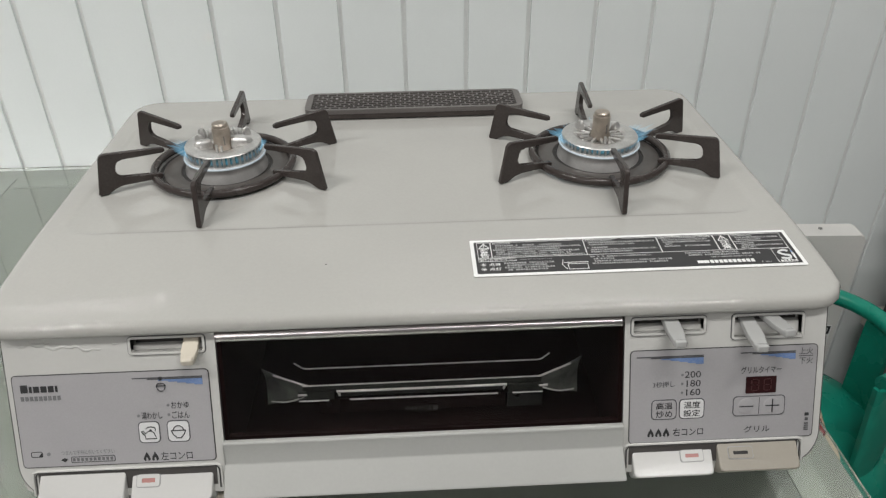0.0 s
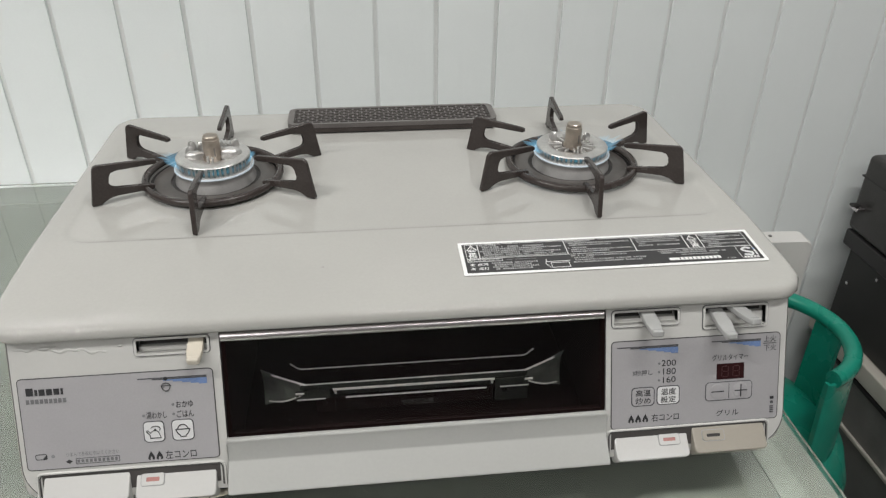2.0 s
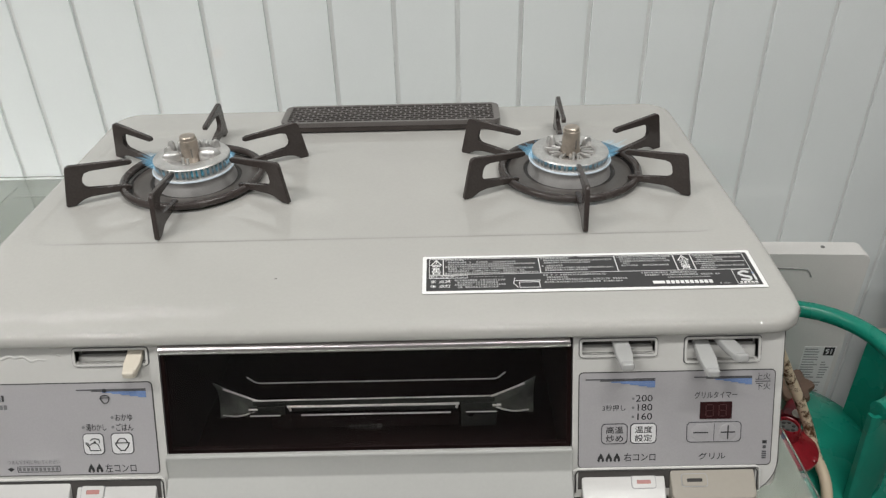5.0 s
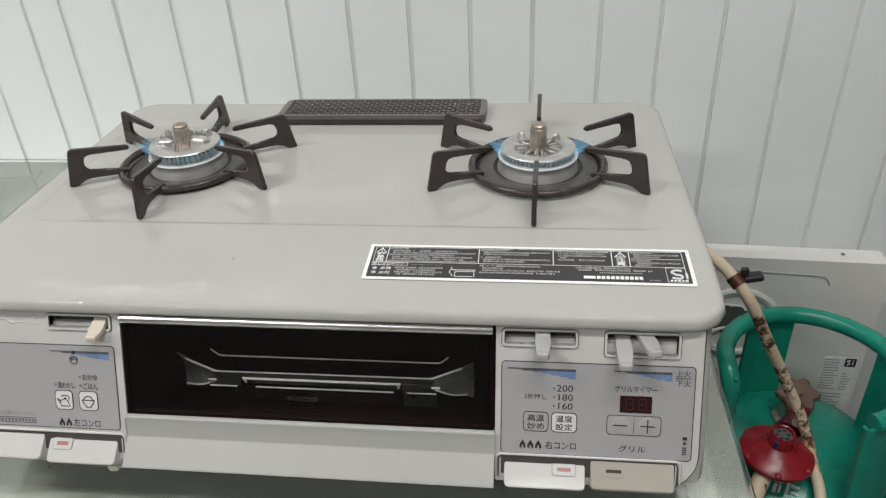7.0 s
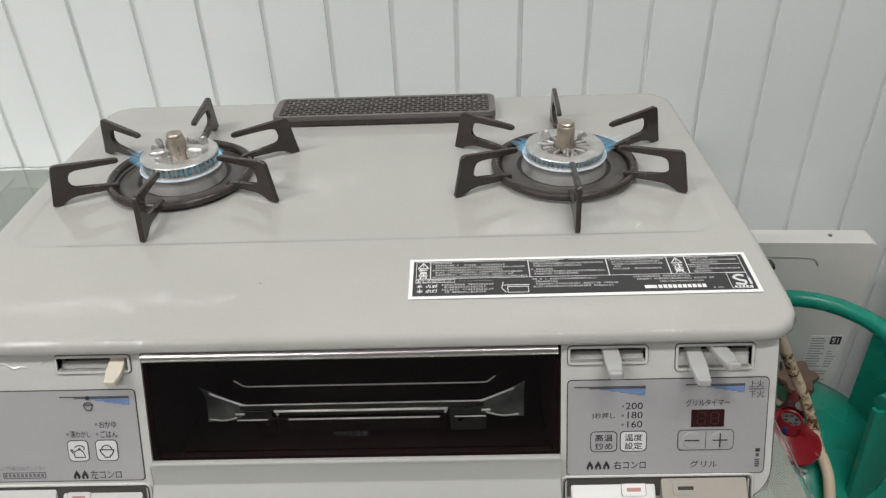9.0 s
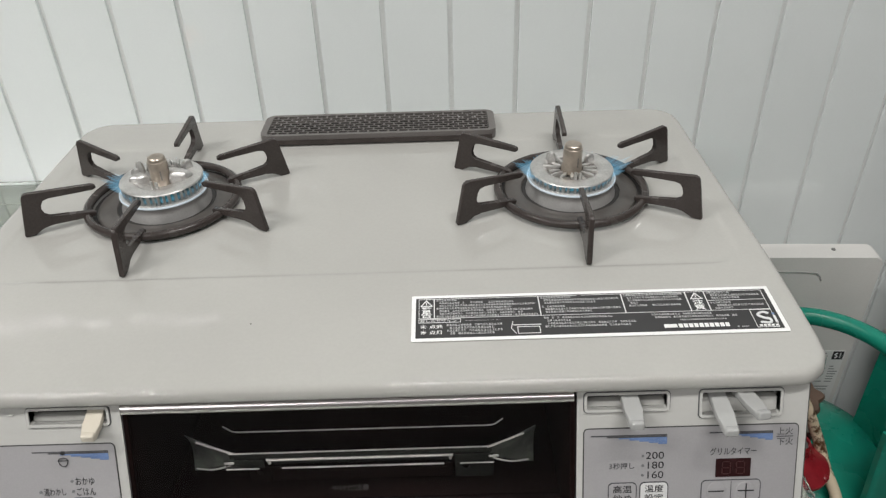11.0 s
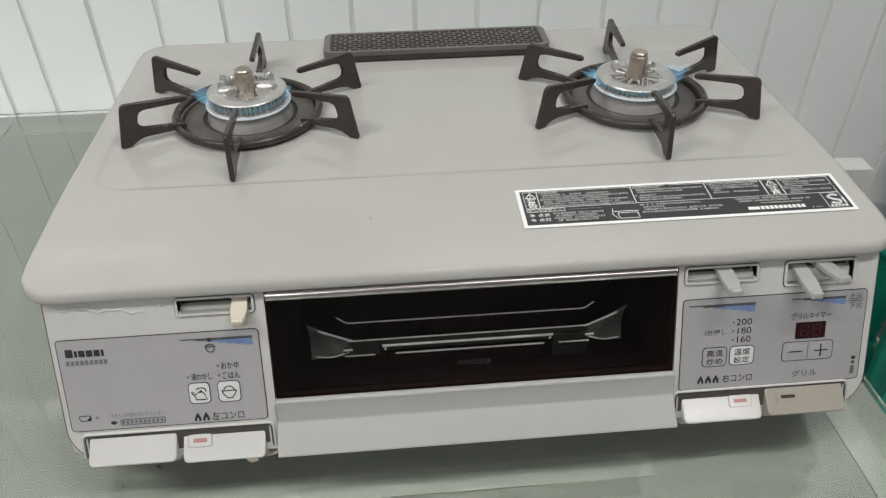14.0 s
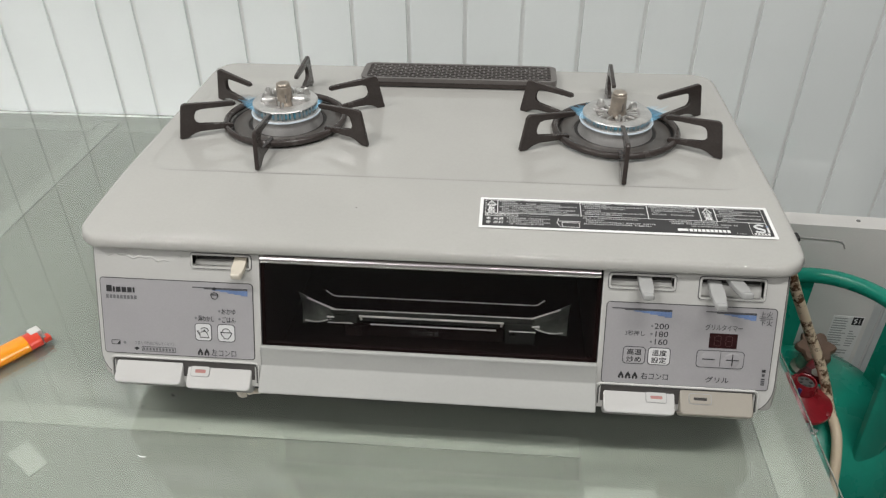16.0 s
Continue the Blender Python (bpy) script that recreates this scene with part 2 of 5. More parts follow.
def flame_material():
    m = bpy.data.materials.new("blue_gas_flame")
    m.use_nodes = True
    nt = m.node_tree
    nt.nodes.clear()
    out = nt.nodes.new("ShaderNodeOutputMaterial")
    tr = nt.nodes.new("ShaderNodeBsdfTransparent")
    em = nt.nodes.new("ShaderNodeEmission")
    em.inputs["Color"].default_value = (0.30, 0.68, 0.95, 1)
    em.inputs["Strength"].default_value = 1.4
    mx = nt.nodes.new("ShaderNodeMixShader")
    mx.inputs["Fac"].default_value = 0.07
    for a, b in ((tr.outputs[0], mx.inputs[1]), (em.outputs[0], mx.inputs[2]), (mx.outputs[0], out.inputs[0])):
        nt.links.new(a, b)
    return m


HOSE = hose_material()
FLAME = flame_material()


# ---------------------------------------------------------------- mesh helpers
def flat_faces(me):
    """Keeps the large faces of a bevelled block flat: normals weighted by area, the bevels blending between them."""
    areas = sorted(p.area for p in me.polygons)
    if len(areas) > 400 or areas[-1] < 30 * areas[len(areas) // 2]:
        return
    around = [[] for v in me.vertices]
    for p in me.polygons:
        for v in p.vertices:
            around[v].append(p)
    normals = []
    for p in me.polygons:
        for v in p.vertices:
            n = sum((q.normal * q.area for q in around[v] if q.normal.dot(p.normal) > 0.5), Vector())
            normals.append(n.normalized() if n.length > 0 else p.normal)
    me.normals_split_custom_set(normals)


def part(name, bm, material, parent=None, label="", smooth=True):
    me = bpy.data.meshes.new(name)
    bmesh.ops.recalc_face_normals(bm, faces=bm.faces)
    bm.to_mesh(me)
    bm.free()
    me.materials.append(material)
    if smooth:
        for poly in me.polygons:
            poly.use_smooth = True
        me.set_sharp_from_angle(angle=radians(38))
        flat_faces(me)
    ob = new(name, me)
    if parent is not None:
        ob.parent = parent
    if label:
        tagged(ob, label)
    return ob


def empty(name, x=0, y=0, z=0, label="", category="", group=""):
    ob = new(name)
    ob.empty_display_size = 0.02
    ob.location = (x, y, z)
    return tagged(ob, label, category, group)


def rbox(x0, x1, y0, y1, z0, z1, r=0.002, seg=2, m=None, bm=None):
    """A box with rounded edges, added to bm."""
    own = bmesh.new()
    bmesh.ops.create_cube(own, size=1)
    for v in own.verts:
        v.co = Vector(((x0 + x1) / 2 + v.co.x * (x1 - x0), (y0 + y1) / 2 + v.co.y * (y1 - y0), (z0 + z1) / 2 + v.co.z * (z1 - z0)))
    if r > 0:
        bmesh.ops.bevel(own, geom=own.edges[:], offset=r, segments=seg, affect="EDGES", profile=0.5)
    return merged(own, bm, m)


def merged(own, bm=None, m=None):
    if m is not None:
        own.transform(m)
    if bm is None:
        return own
    me = bpy.data.meshes.new("tmp")
    own.to_mesh(me)
    own.free()
    bm.from_mesh(me)
    bpy.data.meshes.remove(me)
    return bm


def prism(outline, z0, z1, r=0.0, m=None, bm=None, seg=2):
    """A flat outline (x, y), given depth from z0 to z1, its edges rounded by r."""
    own = bmesh.new()
    low = [own.verts.new((x, y, z0)) for x, y in outline]
    top = [own.verts.new((x, y, z1)) for x, y in outline]
    own.faces.new(low[::-1])
    own.faces.new(top)
    k = len(outline)
    for i in range(k):
        own.faces.new((low[i], low[(i + 1) % k], top[(i + 1) % k], top[i]))
    if r > 0:
        rim = [e for e in own.edges if abs(e.verts[0].co.z - e.verts[1].co.z) < 1e-9]
        bmesh.ops.bevel(own, geom=rim, offset=r, segments=seg, affect="EDGES", profile=0.5)
    return merged(own, bm, m)


def rounded(x0, x1, y0, y1, r, k=5, radii=None):
    """A rectangle's outline with round corners (radii: from the lower left, anticlockwise)."""
    rr = radii or (r, r, r, r)
    pts = []
    for (cx, cy, a0), q in zip(((x0, y0, 180), (x1, y0, 270), (x1, y1, 0), (x0, y1, 90)), rr):
        sx, sy = (1 if cx == x0 else -1), (1 if cy == y0 else -1)
        if q <= 0:
            pts.append((cx, cy))
            continue
        for i in range(k + 1):
            a = radians(a0 + 90 * i / k)
            pts.append((cx + sx * q + q * math.cos(a), cy + sy * q + q * math.sin(a)))
    return pts


def band(outer, inner, z0, z1, m=None, bm=None):
    """A flat ring between two outlines with as many points each, with depth."""
    own = bmesh.new()
    k = len(outer)
    rings = [[own.verts.new((x, y, z)) for x, y in line] for line, z in ((outer, z0), (outer, z1), (inner, z1), (inner, z0))]
    for a in range(4):
        p, q = rings[a], rings[(a + 1) % 4]
        for i in range(k):
            own.faces.new((p[i], p[(i + 1) % k], q[(i + 1) % k], q[i]))
    return merged(own, bm, m)


def lathe(profile, n=40, m=None, bm=None, wobble=None):
    """A turned shape from (radius, height) points."""
    own = bmesh.new()
    rings = []
    for r, z in profile:
        if r < 1e-6:
            rings.append([own.verts.new((0, 0, z))])
        else:
            rings.append([own.verts.new(((r + (wobble(2 * math.pi * i / n, r, z) if wobble else 0)) * math.cos(2 * math.pi * i / n),
                                         (r + (wobble(2 * math.pi * i / n, r, z) if wobble else 0)) * math.sin(2 * math.pi * i / n), z)) for i in range(n)])
    for a, b in zip(rings, rings[1:]):
        for i in range(n):
            j = (i + 1) % n
            if len(a) == 1 and len(b) == 1:
                continue
            if len(a) == 1:
                own.faces.new((a[0], b[i], b[j]))
            elif len(b) == 1:
                own.faces.new((a[i], a[j], b[0]))
            else:
                own.faces.new((a[i], a[j], b[j], b[i]))
    return merged(own, bm, m)


def smooth_line(points, steps=8):
    pts = [Vector(p) for p in points]
    ext = [pts[0] * 2 - pts[1]] + pts + [pts[-1] * 2 - pts[-2]]
    out = []
    for i in range(1, len(ext) - 2):
        a, b, c, d = ext[i - 1:i + 3]
        for s in range(steps):
            t = s / steps
            out.append(0.5 * ((2 * b) + (c - a) * t + (2 * a - 5 * b + 4 * c - d) * t * t + (3 * b - a - 3 * c + d) * t ** 3))
    return out + [pts[-1]]


def tube(points, r, n=10, closed=False, m=None, bm=None):
    """A round bar along points."""
    own = bmesh.new()
    pts = [Vector(p) for p in points]
    k = len(pts)
    rings, ref = [], None
    for i, p in enumerate(pts):
        if closed:
            d = pts[(i + 1) % k] - pts[i - 1]
        else:
            d = pts[min(i + 1, k - 1)] - pts[max(i - 1, 0)]
        d.normalize()
        if ref is None:
            ref = Vector((0, 0, 1)) if abs(d.z) < 0.9 else Vector((1, 0, 0))
        side = d.cross(ref).normalized()
        ref = side.cross(d).normalized()
        rad = r(i / (k - 1)) if callable(r) else r
        rings.append([own.verts.new(p + rad * (math.cos(2 * math.pi * j / n) * side + math.sin(2 * math.pi * j / n) * ref)) for j in range(n)])
    for i in range(k if closed else k - 1):
        a, b = rings[i], rings[(i + 1) % k]
        for j in range(n):
            own.faces.new((a[j], a[(j + 1) % n], b[(j + 1) % n], b[j]))
    if not closed:
        own.faces.new(rings[0][::-1])
        own.faces.new(rings[-1])
    return merged(own, bm, m)


def lettering(text, x, y, height, material, parent, m, width=None, name="lettering", bold=0.0):
    """Printed words on a surface; (x, y) is the lower left of the line in the frame m."""
    cu = bpy.data.curves.new("text", "FONT")
    cu.body = text
    cu.size = 1.0
    cu.offset = bold
    cu.resolution_u = 3
    ob = bpy.data.objects.new("text", cu)
    me = bpy.data.meshes.new_from_object(ob)
    bpy.data.objects.remove(ob)
    bpy.data.curves.remove(cu)
    xs = [v.co.x for v in me.vertices] or [0, 1]
    ys = [v.co.y for v in me.vertices] or [0, 1]
    sy = height / max(max(ys) - min(ys), 1e-6)
    sx = width / max(max(xs) - min(xs), 1e-6) if width else sy
    x0, y0 = min(xs), min(ys)
    for v in me.vertices:
        v.co = m @ Vector((x + (v.co.x - x0) * sx, y + (v.co.y - y0) * sy, 0))
    me.materials.append(material)
    me.name = name
    out = new(name, me)
    out.parent = parent
    return out


# ---------------------------------------------------------------- the room
WALL_Y = 0.619
GROOVES = [-0.663, -0.579, -0.521] + [-0.4365 + 0.0858 * i for i in range(8)] + [0.2565, 0.3370, 0.4195, 0.5045, 0.5900]
GROOVES = [-0.663 - 0.0847 * i for i in range(13, 0, -1)] + GROOVES + [0.588 + 0.0853 * i for i in range(1, 14)]


def room():
    fl = part("floor", rbox(-2.6, 2.4, -3.3, 0.75, -0.06, 0, 0), FLOOR)
    tagged(fl, "grey concrete workshop floor with dull stains", "floor", kind="structure")
    ce = part("ceiling", rbox(-2.6, 2.4, -3.3, 0.75, CEIL, CEIL + 0.06, 0), PLASTER)
    tagged(ce, "plain grey painted ceiling", "ceiling", kind="structure")
    for nm, b in (("wall_west", (-2.6, -2.5, -3.3, 0.75)), ("wall_east", (2.3, 2.4, -3.3, 0.75)), ("wall_south", (-2.5, 2.3, -3.3, -3.2))):
        w = part(nm, rbox(*b, 0, CEIL, 0), PLASTER)
        tagged(w, "plain grey painted wall", "wall", kind="structure")
    w = part("wall_north", rbox(-2.5, 2.3, WALL_Y + 0.0028, 0.75, 0, CEIL, 0), WALLB)
    tagged(w, "white metal-clad wall of upright ribbed panels", "wall", kind="structure")
    return w


wall_north = room()


def ceiling_lamp(x, y, watts):
    la = empty("ceiling_lamp", x, y, CEIL, "long grey ceiling batten with a bright tube", "ceiling lamp", "ceiling lamps")
    part("housing", rbox(-0.6, 0.6, -0.04, 0.04, -0.05, 0, 0.006), PLASTER, la)
    part("lamp_tube", tube([(-0.57, 0, -0.075), (0.57, 0, -0.075)], 0.014, 12), TUBEM, la, "bright white tube")
    li = bpy.data.lights.new("tube_light", "AREA")
    li.shape, li.size, li.size_y, li.energy = "RECTANGLE", 1.15, 0.035, watts
    li.color = (1.0, 0.985, 0.96)
    lo = new("tube_light", li)
    lo.location = (x, y, CEIL - 0.10)
    return la


for lx, ly, lw in LAMPS:
    ceiling_lamp(lx, ly, lw)


# ---------------------------------------------------------------- the table
def table():
    x0, x1, y0, y1 = -1.15, 0.346, -0.36, 0.608
    ta = empty("work_table", (x0 + x1) / 2, (y0 + y1) / 2, 0, "work table with a glossy pale green glass top", "table")
    m = Matrix.Translation((-(x0 + x1) / 2, -(y0 + y1) / 2, 0))
    t = TABLE
    g = part("glass_top", prism(rounded(x0, x1, y0, y1, 0.006), t - 0.006, t, 0.0012, m), GLASS, ta, "clear greenish glass sheet")
    g.visible_shadow = False
    part("backing_sheet", rbox(x0 + 0.002, x1 - 0.002, y0 + 0.002, y1 - 0.002, t - 0.020, t - 0.0085, 0, 1, m), BACKING, ta, "pale green sheet under the glass")
    for bx in ((x0 + 0.03, 0.135, -0.054, -0.031), (0.295, 0.318, y0 + 0.03, y1 - 0.03),
               (-0.600, -0.572, -0.025, y1 - 0.03), (-0.600, -0.572, y0 + 0.03, -0.06), (x0 + 0.03, -0.606, y1 - 0.06, y1 - 0.036), (-0.566, 0.29, y1 - 0.06, y1 - 0.036)):
        part("frame_strip", rbox(*bx, t - 0.0083, t - 0.0070, 0, 1, m), FRAMEM, ta, "paler frame strip seen through the glass")
    part("apron", rbox(x0 + 0.03, x1 - 0.03, y0 + 0.03, y0 + 0.05, t - 0.075, t - 0.021, 0.002, 1, m), LEGM, ta)
    part("apron", rbox(x0 + 0.03, x1 - 0.03, y1 - 0.05, y1 - 0.03, t - 0.075, t - 0.021, 0.002, 1, m), LEGM, ta)
    part("apron", rbox(x1 - 0.05, x1 - 0.03, y0 + 0.055, y1 - 0.055, t - 0.075, t - 0.021, 0.002, 1, m), LEGM, ta)
    for lx in (x0 + 0.03, x1 - 0.07):
        for ly in (y0 + 0.055, y1 - 0.095):
            part("leg", rbox(lx, lx + 0.04, ly, ly + 0.04, 0, t - 0.076, 0.003, 2, m), LEGM, ta)
    sq = prism([(-0.367, -0.090), (-0.333, -0.112), (-0.325, -0.097), (-0.356, -0.075)], t - 0.0083, t - 0.0072, 0)
    sq.transform(m)
    part("tape_strip", rbox(0.137, 0.196, -0.135, -0.083, t - 0.0083, t - 0.0074, 0, 1, m), FRAMEM, ta, "faint pale tape under the glass")
    part("square_patch", sq, PATCHM, ta, "pale square patch under the glass")
    return ta


table()

# ---------------------------------------------------------------- the stove
LEAN_BACK = radians(21.4)
PANEL = Matrix(((1, 0, 0, 0), (0, math.sin(LEAN_BACK), -math.cos(LEAN_BACK), 0), (0, math.cos(LEAN_BACK), math.sin(LEAN_BACK), 0.906), (0, 0, 0, 1)))
# on the sloping front: x along the front, y up the slope (minus the distance below the top edge), z out of it

stove = empty("gas_stove", 0, 0, 0, "cream two-burner gas stove, both burners lit, with glass grill door", "gas stove")
HALF, BACK_Y = 0.304, 0.388


def plate_height(x, y):
    """The enamel top: a shallow pressed field round the burners, a front that falls away, rolled rims."""
    z = 0.9265 + 0.008 * max(0.0, (y - 0.11)) 
    if y < 0.112:
        z -= 0.0062 * ((0.112 - y) / 0.108) ** 1.35
    # pressed field, 1.6 mm lower
    ex = min(x + 0.282, 0.282 - x)
    ey = min(y - 0.1085, 0.325 - y)
    r = 0.025
    if ex < r and ey < r:
        e = r - math.hypot(r - ex, r - ey)
    else:
        e = min(ex, ey)
    s = min(1.0, max(0.0, (e + 0.002) / 0.005))
    return z - 0.0012 * s * s * (3 - 2 * s)


def axis(a, b, breaks):
    out = sorted(set([a, b] + [q for q in breaks if a < q < b]))
    res = []
    for p, q in zip(out, out[1:]):
        n = max(1, int((q - p) / 0.012))
        res += [p + (q - p) * i / n for i in range(n)]
    return res + [b]


def top_plate():
    bm = bmesh.new()
    R = 0.020
    fine_x = [s * (0.282 + d) for s in (-1, 1) for d in (-0.025, -0.02, -0.015, -0.01, -0.006, -0.003, -0.001, 0.001, 0.003)]
    fine_y = [0.1085 + d for d in (-0.003, -0.0015, 0, 0.0015, 0.003, 0.006, 0.010, 0.015, 0.02, 0.026)] + [0.325 + d for d in (-0.02, -0.01, -0.005, -0.002, 0, 0.002)]
    xs = axis(-HALF + 0.008, HALF - 0.008, fine_x)
    ys = axis(0.004, BACK_Y - 0.006, fine_y)
    x0, x1, y0, y1 = xs[0], xs[-1], ys[0], ys[-1]

    def squash(x, y):
        # round the four corners of the sheet by pulling them in
        dx, dy = min(x - x0, x1 - x), min(y - y0, y1 - y)
        if dx < R and dy < R:
            a, b = R - dx, R - dy
            top = max(a, b)
            h = math.hypot(a, b)
            k = top / h if h > 0 else 1
            a, b = a * k, b * k
            x = (x0 + R - a) if x - x0 < x1 - x else (x1 - R + a)
            y = (y0 + R - b) if y - y0 < y1 - y else (y1 - R + b)
        return x, y
    grid = []
    for y in ys:
        row = []
        for x in xs:
            px, py = squash(x, y)
            row.append(bm.verts.new((px, py, plate_height(px, py))))
        grid.append(row)
    for a, b in zip(grid, grid[1:]):
        for i in range(len(xs) - 1):
            bm.faces.new((a[i], a[i + 1], b[i + 1], b[i]))
    loop = grid[0] + [r[-1] for r in grid[1:-1]] + grid[-1][::-1] + [r[0] for r in grid[1:-1]][::-1]
    k = len(loop)
    prev = loop
    base = [v.co.copy() for v in loop]
    nrm = []
    for i in range(k):
        d = base[(i + 1) % k] - base[i - 1]
        nrm.append(Vector((d.y, -d.x, 0)).normalized())
    for out, drop in ((0.0022, 0.0002), (0.0042, 0.0008), (0.0056, 0.0018), (0.0065, 0.0032), (0.0071, 0.0052), (0.0075, 0.0074), (0.0071, 0.0090), (0.0058, 0.0098), (0.002, 0.0100)):
        ring = [bm.verts.new(base[i] + nrm[i] * out - Vector((0, 0, drop))) for i in range(k)]
        for i in range(k):
            bm.faces.new((prev[i], ring[i], ring[(i + 1) % k], prev[(i + 1) % k]))
        prev = ring
    inner = [bm.verts.new((v.co.x * 0.985, 0.19 + (v.co.y - 0.19) * 0.985, 0.9130)) for v in prev]
    for i in range(k):
        bm.faces.new((prev[i], inner[i], inner[(i + 1) % k], prev[(i + 1) % k]))
    part("top_plate", bm, ENAMEL, stove, "glossy warm grey enamelled top plate")


def side_profile(n_front):
    """The stove's cross-section (y, z) with its front n_front behind the sloping panel plane."""
    def on(v):
        p = PANEL @ Vector((0, -v, n_front))
        return (p.y, p.z)
    return [on(-0.006), on(0.100), (on(0.118)[0] + 0.004, on(0.118)[1] - 0.002), (0.02, 0.782), (0.36, 0.782), (0.372, 0.79), (0.372, 0.9125)]


def casing_block(x0, x1, n_front=-0.012, r=0.004):
    prof = side_profile(n_front)
    m = Matrix(((0, 0, 1, 0), (1, 0, 0, 0), (0, 1, 0, 0), (0, 0, 0, 1)))
    return prism([(y, z) for y, z in prof], x0, x1, r, m, seg=3)


def fascia(u0, u1, slots, outer, name):
    """The plastic front beside the grill: real slots through it, its lower outer corner rounded."""
    bm = bmesh.new()
    d0, d1 = -0.0119, 0.0
    top, split = 0.0055, -0.0185
    r = 0.026
    radii = (r, 0.002, 0, 0) if outer == "left" else (0.002, r, 0, 0)
    prism(rounded(u0, u1, -0.116, split, 0, 7, radii), d0, d1, 0, PANEL, bm)
    cuts = sorted(slots)
    edges = [u0] + [q for s in cuts for q in s[:2]] + [u1]
    for a, b in zip(edges[0::2], edges[1::2]):
        rbox(a, b, split, top, d0, d1, 0, 1, PANEL, bm)
    for a, b, va, vb in cuts:
        rbox(a, b, -va, top, d0, d1, 0, 1, PANEL, bm)
        if -vb - split > 1e-4:
            rbox(a, b, split, -vb, d0, d1, 0, 1, PANEL, bm)
    bmesh.ops.remove_doubles(bm, verts=bm.verts[:], dist=0.00005)
    return part(name, bm, FASCIA, stove, "glossy white plastic control fascia")


def slot_trim(f, a, b, va, vb):
    k = 0.0016
    bm = band(rounded(a - k, b + k, -vb - k, -va + k, 0.0025), rounded(a, b, -vb, -va, 0.0012), -0.006, 0.0012, PANEL)
    part("slot_rim", bm, FASCIA, f)
    k = 0.0022
    bm = band(rounded(a - k, b + k, -vb - k, -va + k, 0.003), rounded(a - 0.0016, b + 0.0016, -vb - 0.0016, -va + 0.0016, 0.0025), 0.0, 0.00035, PANEL)
    part("slot_gap", bm, GREYINK, f)
    # near-black strip: the slot's shade is put into its colour
    part("slot_recess", rbox(a, b, -va - 0.0055, -va, -0.0118, -0.0095, 0, 1, PANEL), DARK, f, "dark strip for the shade in the slot behind the lever")
    part("slot_ledge", rbox(a, b, -vb, -va - 0.0055, -0.0118, -0.0035, 0.0008, 1, PANEL), FASCIA, f)


def lever(f, u, v, material, length, out, label, lean=0):
    """A tapered slider lever that stands out of its slot, out degrees from the panel's face, leaning sideways."""
    n = length
    prof = [(-0.0056, 0.001), (0.0056, 0.001), (0.0054, -n * 0.55), (0.0045, -n + 0.001), (0.003, -n), (-0.003, -n), (-0.0045, -n + 0.001), (-0.0054, -n * 0.55)]
    m = PANEL @ Matrix.Translation((u, -v, -0.006)) @ Matrix.Rotation(radians(lean), 4, "Y") @ Matrix.Rotation(radians(-out), 4, "X")
    bm = prism(prof, -0.0015, 0.0030, 0.0012, m, seg=3)
    rbox(-0.0042, 0.0042, -n - 0.0008, -n + 0.0040, -0.0010, 0.0044, 0.0014, 3, m @ Matrix.Translation((0, -n, 0)) @ Matrix.Rotation(radians(-14), 4, "X") @ Matrix.Translation((0, n, 0)), bm)
    part("lever", bm, material, f, label)


def key(u0, u1, v0, v1, material, label, window=None):
    """A push key that leans out at its lower edge; window: (from, to, colour, sunk colour)."""
    w, h = u1 - u0, v1 - v0
    m = PANEL @ Matrix.Translation((u0, -v0, -0.001)) @ Matrix.Rotation(radians(-30), 4, "X")
    ln = h * 1.05
    o = [(0.0005, 0), (w - 0.0005, 0), (w - 0.0005, -ln + 0.0034), (w - 0.0014, -ln + 0.0010), (w - 0.0038, -ln), (0.0038, -ln), (0.0014, -ln + 0.0010), (0.0005, -ln + 0.0034)]
    k = part("push_key", prism(o, -0.016, 0.0, 0.0013, m, seg=3), material, stove, label)
    if window:
        a, b, c, d, colour = window
        o = rounded(a - 0.0025, b + 0.0025, -d - 0.0025, -c + 0.0025, 0.0020)
        part("window_seam", band(o, rounded(a - 0.0020, b + 0.0020, -d - 0.0020, -c + 0.0020, 0.0016), -0.0003, 0.0003, m), FINEPRINT, k)
        a, b, c, d = a + 0.0014, b - 0.0012, c + 0.0008, d - 0.0008
        part("window_frame", band(rounded(a - 0.0033, b + 0.0031, -d - 0.0027, -c + 0.0027, 0.0016), rounded(a, b, -d, -c, 0.0006), -0.0003, 0.0007, m), material, k)
        part("key_window", rbox(a, b, -d, -c, -0.0004, 0.00025, 0, 1, m), colour, k, "small indicator window")
    return k


